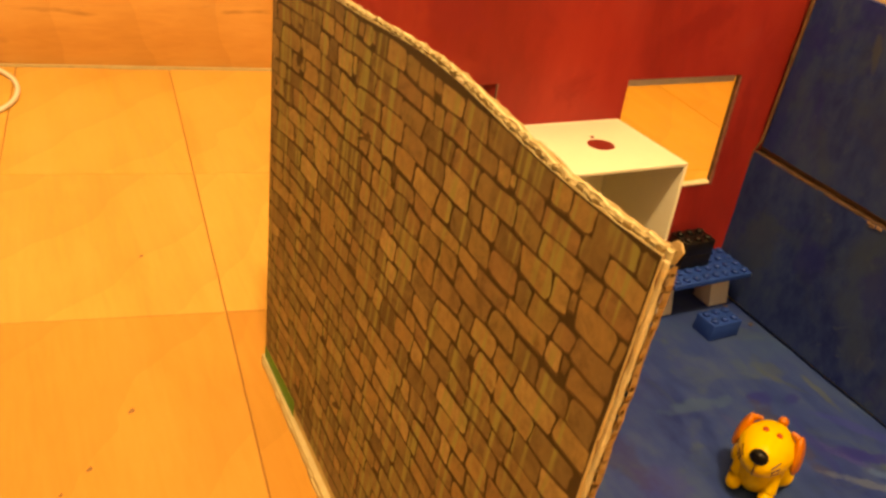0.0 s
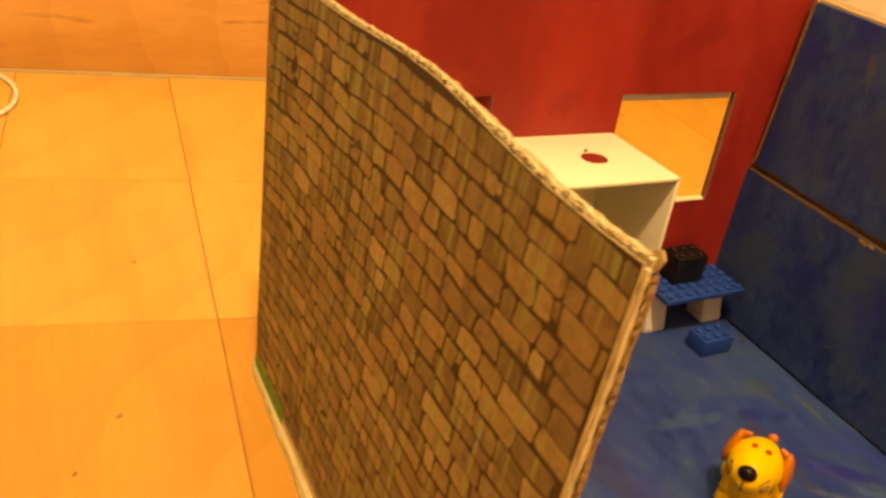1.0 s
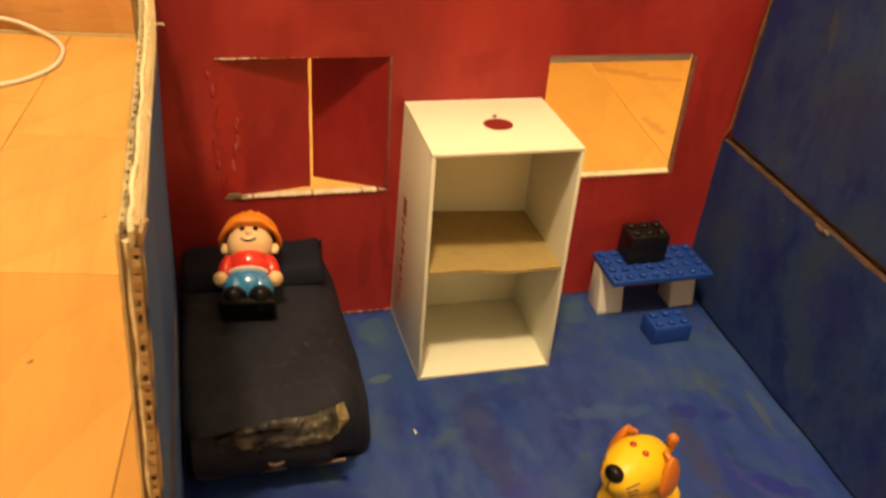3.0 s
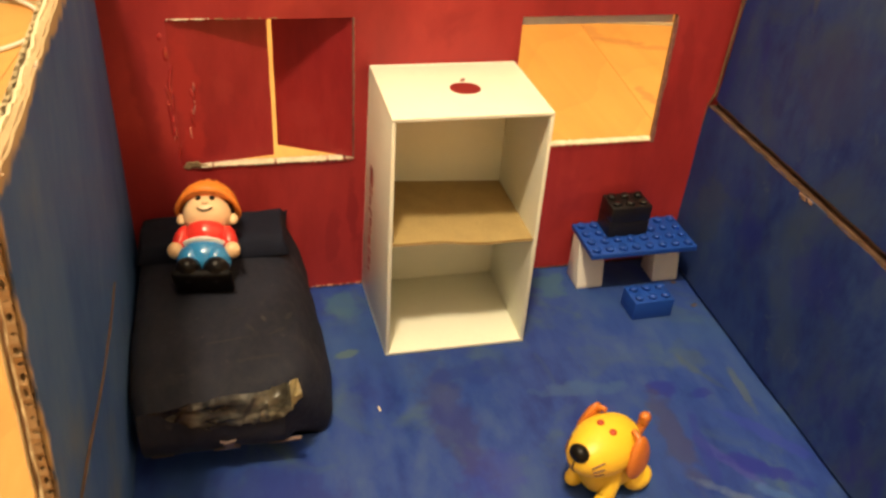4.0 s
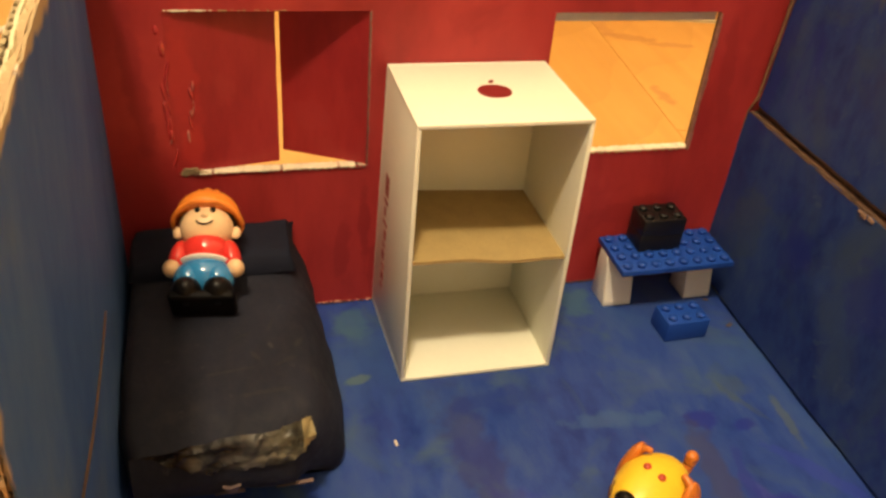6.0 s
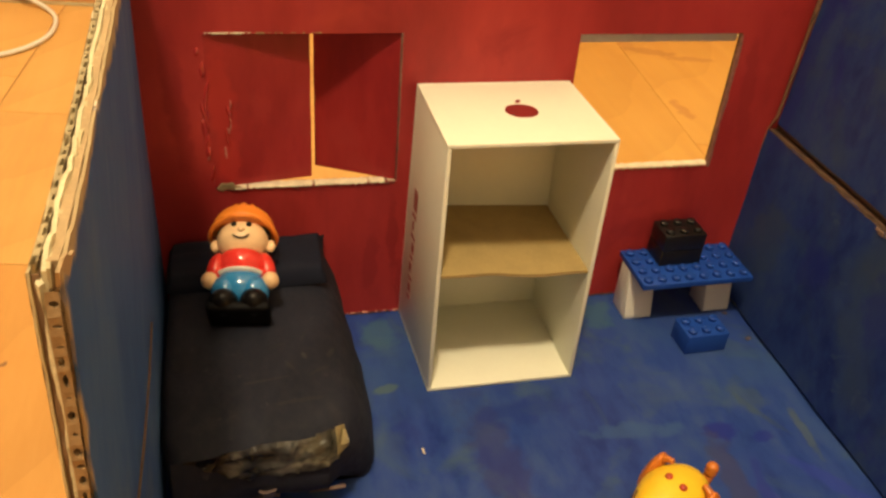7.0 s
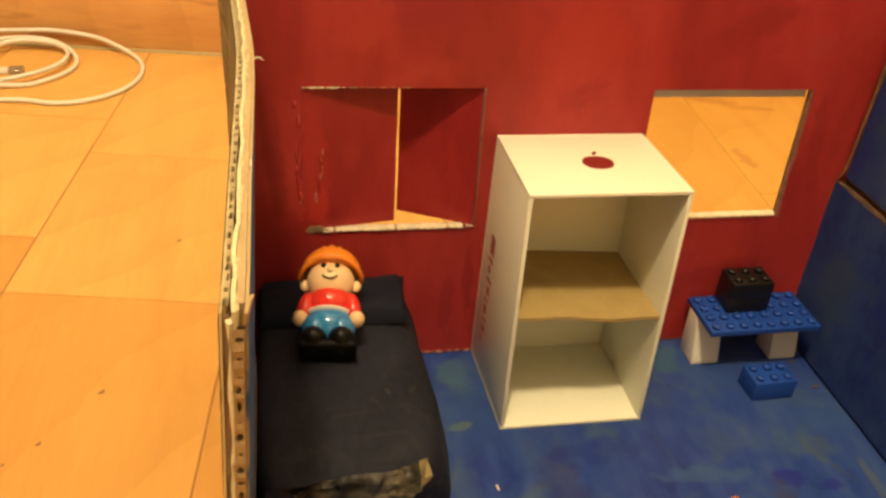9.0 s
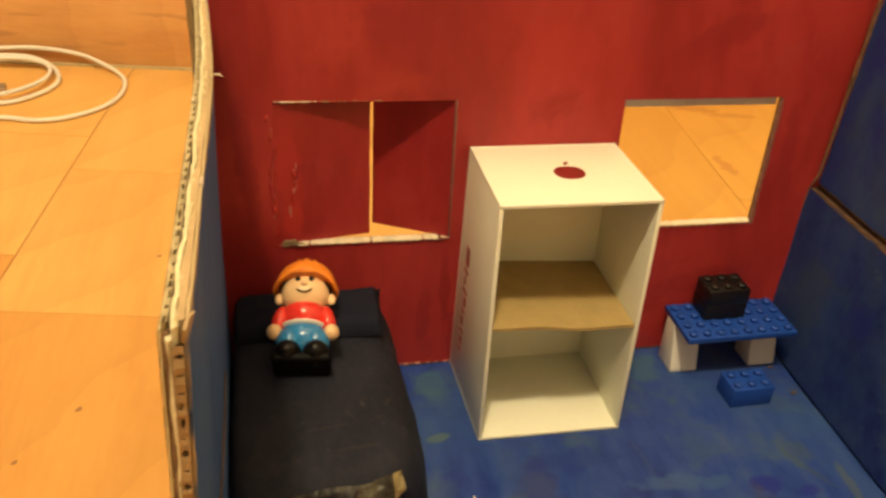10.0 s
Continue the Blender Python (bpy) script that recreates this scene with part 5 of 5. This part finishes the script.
# ---- toy figure, one mesh ----
bm = bmesh.new()
SK, OR, RE, BL, WH, BK, BA = range(7)
box(bm, -0.0150, 0.0150, -0.0098, 0.0098, 0.0, 0.0046, 0.0018, 3, mi=BA)
for s in (-1, 1):
    ball(bm, (s * 0.0071, -0.0040, 0.0062), (0.0070, 0.0094, 0.0064), mi=BK)
    ball(bm, (s * 0.0066, -0.0010, 0.0135), (0.0076, 0.0096, 0.0085), mi=BL)
    arm = Matrix.Rotation(s * -0.22, 3, "Y")
    ball(bm, (s * 0.0121, -0.0012, 0.0262), (0.0047, 0.0062, 0.0088), arm, mi=RE)
    ball(bm, (s * 0.0146, -0.0042, 0.0182), (0.0042, 0.0050, 0.0042), mi=SK)
    ball(bm, (s * 0.0136, 0.0002, 0.0402), (0.0026, 0.0020, 0.0034), mi=SK)
    ball(bm, (s * 0.0036, -0.0120, 0.0460), (0.0014, 0.0011, 0.0015), mi=BK, u=12, v=8)
ball(bm, (0, 0, 0.0160), (0.0138, 0.0108, 0.0094), mi=BL)
ball(bm, (0, -0.0002, 0.0222), (0.0128, 0.0112, 0.0022), mi=WH)
ball(bm, (0, 0, 0.0292), (0.0124, 0.0106, 0.0088), mi=RE)
ball(bm, (0, -0.0004, 0.0422), (0.0130, 0.0124, 0.0112), mi=SK)
ball(bm, (0, -0.0127, 0.0428), (0.0019, 0.0018, 0.0017), mi=SK, u=12, v=8)
ball(bm, (0, 0.0020, 0.0450), (0.0140, 0.0118, 0.0105), mi=BK)
rod(bm, [(0.0046 * math.sin(q * 0.25), -0.0123 - 0.0003 * math.cos(q * 0.25), 0.0378 + 0.0042 * (1 - math.cos(q * 0.25))) for q in range(-4, 5)], 0.00044, 6, mi=BK)
# helmet: a dome with a rolled brim and a small crest
ball(bm, (0, 0.0012, 0.0488), (0.0160, 0.0165, 0.0138), mi=OR, cut=lambda p: Vector((p.x, p.y, max(p.z, -0.02))))
brim = [(0.0165 * math.cos(t), 0.0012 + (0.0172 if math.sin(t) > 0 else 0.0158) * math.sin(t), 0.0492 + 0.0014 * (-math.sin(t)) - 0.0036 * math.cos(t) ** 2) for t in [q * math.tau / 40 for q in range(41)]]
rod(bm, brim, 0.0013, 8, mi=OR, caps=False)
rod(bm, [(0, 0.0012 - 0.0130 * math.cos(q * math.pi / 12), 0.0490 + 0.0134 * math.sin(q * math.pi / 12)) for q in range(2, 11)], 0.0022, 8, mi=OR)
for s in (-1, 1):
    ball(bm, (s * 0.0042, -0.0035, 0.0617), (0.0012, 0.0022, 0.0010), mi=OR, u=10, v=6)
FIG = pose(0.4112, -0.0665, BZ + 0.0078, -65, 0, -6) @ Matrix.Scale(0.87, 4)
bmesh.ops.transform(bm, matrix=FIG, verts=bm.verts)
fig = mesh_ob("toy_figure", bm, [M_SKIN, M_ORANGE, M_TOYRED, M_TOYBLUE, M_TOYWHITE, M_TOYBLACK, M_TOYBASE])
tagged(fig, "toy figure in orange helmet, red top, blue trousers lying on bed", "toy figure")

# ---- toy dog, one mesh; it looks along its own -y ----
bm = bmesh.new()
YE, DO, NB, RD, BR = range(5)


def head_shape(p):
    k = 1 - 0.14 * max(-p.y, 0)
    return Vector((p.x * k, p.y, p.z * (1 - 0.06 * max(-p.y, 0)) + 0.12 * max(-p.y, 0)))


def on_head(a, b, lift=1.0):
    """A point on the head: a turns from the nose to the side, b upwards, both in degrees."""
    p = head_shape(Vector((math.sin(radians(a)) * math.cos(radians(b)), -math.cos(radians(a)) * math.cos(radians(b)), math.sin(radians(b)))) * lift)
    return Vector((p.x * 0.0132, p.y * 0.0192 - 0.0056, p.z * 0.0115 + 0.0272))


ball(bm, (0, -0.0056, 0.0272), (0.0132, 0.0192, 0.0115), mi=YE, u=32, v=22, cut=head_shape)
ball(bm, (0, 0.0040, 0.0120), (0.0115, 0.0135, 0.0122), mi=YE)
ball(bm, (0, -0.0040, 0.0110), (0.0095, 0.0085, 0.0110), mi=YE)
for s in (-1, 1):
    rod(bm, smooth_loop([(s * 0.0068, -0.002, 0.0170), (s * 0.0080 + 0.0004, -0.0066, 0.0090), (s * 0.0082 + 0.0008, -0.0092, 0.0036)], 5), [0.0040] * 5 + [0.0038] * 5 + [0.0034], 12, mi=YE)
    ball(bm, (s * 0.0082 + 0.0008, -0.0100, 0.0037), (0.0038, 0.0046, 0.0037), mi=YE)
    ball(bm, (s * 0.0104, 0.0112, 0.0052), (0.0056, 0.0078, 0.0053), mi=YE)
    # ear: a flat drooping lobe with a rounded root
    ear = Matrix.Rotation(s * -0.16, 3, "Y") @ Matrix.Rotation(-0.10, 3, "X")
    ball(bm, (s * 0.0136, 0.0012, 0.0276), (0.0028, 0.0068, 0.0104), ear, mi=DO, cut=lambda p: Vector((p.x, p.y * (1.0 - 0.25 * p.z), p.z)))
    rod(bm, smooth_loop([(s * 0.0072, 0.0024, 0.0374), (s * 0.0102, 0.0022, 0.0364), (s * 0.0130, 0.0018, 0.0336)], 4), [0.0010, 0.0012, 0.0013, 0.0014, 0.0016, 0.0018, 0.0019, 0.0020, 0.0020], 10, mi=DO)
    ball(bm, (s * 0.0033, -0.0060, 0.0384), (0.0016, 0.0017, 0.0012), mi=RD, u=12, v=8)
    for q in range(3):
        rod(bm, [on_head(s * (36 + 3 * q), 8 - 11 * q, 1.01), on_head(s * (54 + q), 22 - 16 * q, 1.01)], 0.00040, 5, mi=BR)
ball(bm, tuple(on_head(0, 31)), (0.0045, 0.0036, 0.0038), mi=NB)
rod(bm, smooth_loop([on_head(0, b, 1.005) for b in (16, 0, -18, -40)], 4), 0.00038, 5, mi=BR)
rod(bm, smooth_loop([(0, 0.0150, 0.0130), (0.0003, 0.0200, 0.0190), (0.0004, 0.0225, 0.0232), (0.0003, 0.0232, 0.0256)], 4), [0.0026] * 4 + [0.0023] * 4 + [0.0025] * 4 + [0.0022], 12, mi=DO)
ball(bm, (0.0003, 0.0233, 0.0260), (0.0027, 0.0027, 0.0026), mi=DO)
DOG = pose(0.5762, -0.1622, 0.0004, 0, 0, -62)
bmesh.ops.transform(bm, matrix=DOG, verts=bm.verts)
dog = mesh_ob("toy_dog", bm, [M_YELLOW, M_DOGEAR, M_TOYBLACK, M_DOGRED, M_DOGBROWN])
tagged(dog, "yellow plastic toy dog with orange ears sitting on blue floor", "toy dog")

# ---- toy bricks ----
P = 0.008
bm = bmesh.new()
rod(bm, [(0, 0, 0), (0, 0, 0.0014), (0, 0, 0.0018)], [0.00242, 0.00242, 0.0022], 16)
STUD = bpy.data.meshes.new("stud")
bm.to_mesh(STUD)
bm.free()


def studs(parent, m, nx, ny, z, material):
    me = STUD.copy()
    me.materials.append(material)
    for i in range(nx):
        for j in range(ny):
            ob = new("stud", me)
            ob.parent = parent
            ob.matrix_basis = Matrix.Translation(-OFF[parent]) @ m @ Matrix.Translation(((i + 0.5) * P, (j + 0.5) * P, z))
            OFF[ob] = Vector((0, 0, 0))


def brick_body(m, nx, ny, z0, z1):
    bm = bmesh.new()
    box(bm, 0.0001, nx * P - 0.0001, 0.0001, ny * P - 0.0001, z0, z1, 0.0003, 2, m)
    return bm


TM = pose(0.6150, -0.0390, 0.0, 0, 0, 0.6)
table = thing("toy_brick_table", (0.647, -0.022, 0.0), "toy table with blue studded plate on two white brick legs", "toy table")
top = part("tabletop", brick_body(TM, 8, 4, 0.0288, 0.0320), M_BRICK_BLUE, table, "blue plastic plate with round studs")
studs(top, TM, 8, 4, 0.0320, M_BRICK_BLUE)


def slope_leg(m, x0):
    """A tall brick, two studs wide, its front sloping out towards the foot."""
    bm = bmesh.new()
    w = 2 * P - 0.0002
    sec = [(0.0115, 0.0), (0.0275, 0.0), (0.0275, 0.0287), (0.0180, 0.0287), (0.0175, 0.0265), (0.0115, 0.0025)]
    a = [bm.verts.new(m @ Vector((x0, y, z))) for y, z in sec]
    b = [bm.verts.new(m @ Vector((x0 + w, y, z))) for y, z in sec]
    bm.faces.new(a)
    bm.faces.new(b[::-1])
    for i in range(len(sec)):
        bm.faces.new((a[i], b[i], b[(i + 1) % len(sec)], a[(i + 1) % len(sec)]))
    bmesh.ops.recalc_face_normals(bm, faces=bm.faces)
    bmesh.ops.bevel(bm, geom=bm.edges[:], offset=0.0003, segments=2, affect="EDGES", profile=0.5)
    return bm


part("leg", slope_leg(TM, 0.0002), M_BRICK_WHITE, table, "white plastic sloped brick")
part("leg", slope_leg(TM, 0.0482), M_BRICK_WHITE, table, "white plastic sloped brick")

KM = pose(0.6300, -0.0236, 0.0320, 0, 0, 0.6)
tower = thing("black_brick_block", (0.643, -0.0155, 0.032), "block of two stacked black toy bricks on the blue table", "toy brick")
for q in range(2):
    part("brick", brick_body(KM, 3, 2, 0.0001 + 0.0096 * q, 0.0095 + 0.0096 * q), M_BRICK_BLACK, tower)
studs(tower, KM, 3, 2, 0.0191, M_BRICK_BLACK)

SM = pose(0.6362, -0.0592, 0.0, 0, 0, 1.5)
stool = thing("blue_brick_stool", (0.648, -0.051, 0.0), "blue six-stud toy brick standing on the blue floor before the table", "toy brick")
part("brick", brick_body(SM, 3, 2, 0.0002, 0.0118), M_BRICK_BLUE, stool)
studs(stool, SM, 3, 2, 0.0118, M_BRICK_BLUE)

# ---- white cable on the floor ----
cable = thing("usb_cable", (0.16, 0.45, FLOOR_Z), "coiled white charging cable lying on the wooden floor", "cable")
CR = 0.0021
CZ = FLOOR_Z + CR + 0.0002
path = [(0.050, 0.440, CZ), (0.080, 0.385, CZ), (0.128, 0.362, CZ), (0.170, 0.359, CZ), (0.194, 0.352, CZ), (0.216, 0.355, CZ), (0.237, 0.368, CZ), (0.252, 0.388, CZ), (0.2585, 0.413, CZ), (0.257, 0.441, CZ), (0.248, 0.462, CZ + 0.001), (0.231, 0.478, CZ + 0.005), (0.210, 0.487, CZ + 0.011), (0.180, 0.492, CZ + 0.015), (0.150, 0.496, CZ + 0.015), (0.100, 0.494, CZ + 0.012), (0.062, 0.468, CZ), (0.048, 0.440, CZ + 0.0045)]
bm = bmesh.new()
rod(bm, smooth_loop(path, 8), CR, 10)
rod(bm, smooth_loop([(0.048, 0.440, CZ + 0.0045), (0.070, 0.405, CZ + 0.0045), (0.115, 0.388, CZ + 0.0044), (0.160, 0.392, CZ), (0.180, 0.405, CZ), (0.193, 0.424, CZ), (0.197, 0.445, CZ), (0.190, 0.470, CZ + 0.001), (0.175, 0.484, CZ + 0.006), (0.153, 0.490, CZ + 0.009), (0.120, 0.488, CZ + 0.008), (0.084, 0.462, CZ), (0.074, 0.440, CZ)], 8), CR, 10)
rod(bm, smooth_loop([(0.074, 0.440, CZ), (0.090, 0.412, CZ), (0.125, 0.398, CZ), (0.158, 0.401, CZ + 0.0046), (0.178, 0.420, CZ + 0.0046), (0.188, 0.446, CZ + 0.0044), (0.182, 0.474, CZ + 0.0046), (0.160, 0.485, CZ + 0.0075), (0.128, 0.482, CZ + 0.0074), (0.105, 0.452, CZ), (0.108, 0.434, CZ), (0.124, 0.427, CZ + 0.0008)], 8), CR, 10)
bmesh.ops.translate(bm, vec=(0.003, 0.001, 0), verts=bm.verts)
part("cord", bm, M_CORD, cable)
PM = pose(0.135, 0.4265, FLOOR_Z, 0, 0, 6)
bm = bmesh.new()
box(bm, -0.012, 0.010, -0.0042, 0.0042, 0.0002, 0.0052, 0.0012, 2, PM)
plug = part("plug", bm, M_CORD, cable, "white plug housing")
bm = bmesh.new()
box(bm, 0.0102, 0.0225, -0.0060, 0.0060, 0.0006, 0.0050, 0.0004, 1, PM)
part("plug_tip", bm, M_METAL, plug, "grey metal plug tip")

# ---- parquet planks ----
GX, GY = 0.00042, 0.00040
PLANK_ROWS = list(range(-18, 2)) + [3, 5, 7, 9]


def plank_corners(k, r0, r1):
    """The four corners of the plank between two long joints and two cross joints."""
    off = {2: -0.06, 3: 0.0}.get(k, 0.0 if k in (-1, 0) else [0.0, 0.0, 0.061, -0.05][k % 4])
    cor = []
    for a, r in ((k, r0), (k + 1, r0), (k + 1, r1), (k, r1)):
        y = cross_y(r, seam_x(a, 0.1), off)
        for _ in range(3):
            x = seam_x(a, y)
            y = cross_y(r, x, off)
        cor.append(Vector((x, y, 0)))
    c = sum(cor, Vector()) / 4
    gap = [0.00005 if k == -1 and r == 0 else GY for r in (r0, r0, r1, r1)]
    ins = [p + Vector((-math.copysign(GX if a != 3 else 0.00018, (p - c).x), -math.copysign(g, (p - c).y), 0)) for p, g, a in zip(cor, gap, (k, k + 1, k + 1, k))]
    return c, ins


def plank_mesh(q, material):
    bm = bmesh.new()
    up = [bm.verts.new((p.x - math.copysign(0.0003, p.x), p.y - math.copysign(0.0003, p.y), 0)) for p in q]
    mid_ = [bm.verts.new((p.x, p.y, -0.0003)) for p in q]
    lo = [bm.verts.new((p.x, p.y, -0.0025)) for p in q]
    bm.faces.new(up)
    for i in range(4):
        bm.faces.new((up[i], mid_[i], mid_[(i + 1) % 4], up[(i + 1) % 4]))
        bm.faces.new((mid_[i], lo[i], lo[(i + 1) % 4], mid_[(i + 1) % 4]))
    bmesh.ops.recalc_face_normals(bm, faces=bm.faces)
    me = bpy.data.meshes.new("plank")
    bm.to_mesh(me)
    bm.free()
    me.materials.append(material)
    return me


PLANK_MESH = {}
far = bmesh.new()
for k in range(-19, 20):
    for r0, r1 in zip(PLANK_ROWS, PLANK_ROWS[1:]):
        c, ins = plank_corners(k, r0, r1)
        if c.x < -1.85 or c.x > 2.65 or c.y < -2.45 or c.y > 1.1:
            continue
        if -6 <= k < 9 and -0.75 <= c.y <= 0.62:
            shade_stain = k == 3 and r0 == 1
            wide, key = M_PLANK_SHADE_STAIN if shade_stain else M_PLANK_DEEP if r0 < 0 else M_PLANK_GOLD if k > 0 else M_PLANK, (k if k in (-2, -1, 2, 3) else 0, k > 0, r1 - r0, r0 >= 0, shade_stain)
            if key not in PLANK_MESH:
                PLANK_MESH[key] = plank_mesh([p - c for p in ins], wide)
            ob = new("plank", PLANK_MESH[key])
            ob.location = (c.x, c.y, FLOOR_Z)
            ob.parent = floor
            if shade_stain:
                # smudges near the skirting paint in its contact shade and reflection; last is a brown mark
                daubs(M_PLANK_SHADE_STAIN, [(0.803 - c.x, 0.357 - c.y, 0.036, 0.010, -22, (0.42, 0.19, 0.045), 0.6), (0.838 - c.x, 0.338 - c.y, 0.034, 0.007, -8, (0.44, 0.20, 0.05), 0.55),
                                        (0.786 - c.x, 0.385 - c.y, 0.010, 0.030, 4, (0.44, 0.20, 0.05), 0.5), (0.779 - c.x, 0.232 - c.y, 0.007, 0.024, 4, (0.44, 0.19, 0.05), 0.55)])
            continue
        up = [far.verts.new((min(max(p.x, -1.79), 2.59), max(p.y, -2.39), FLOOR_Z)) for p in ins]
        lo = [far.verts.new((v.co.x, v.co.y, FLOOR_Z - 0.0025)) for v in up]
        far.faces.new(up)
        for i in range(4):
            far.faces.new((up[i], lo[i], lo[(i + 1) % 4], up[(i + 1) % 4]))
bmesh.ops.recalc_face_normals(far, faces=far.faces)
part("planks", far, M_PLANK, floor, "far parquet planks")["kind"] = "stuff"
# small dark knots
for x, y, r in ((0.323, 0.130, 0.0018), (0.298, -0.014, 0.0022), (0.275, -0.048, 0.0018), (0.262, -0.060, 0.0012)):
    bm = bmesh.new()
    blob(bm, x, y, r, r * 0.6, 0.9, 12, lambda t: 0.2 * math.sin(3 * t), FLOOR_Z - 0.0001, FLOOR_Z + 0.00006)
    part("knot", bm, M_KNOT, floor, "small dark knot in the wood")
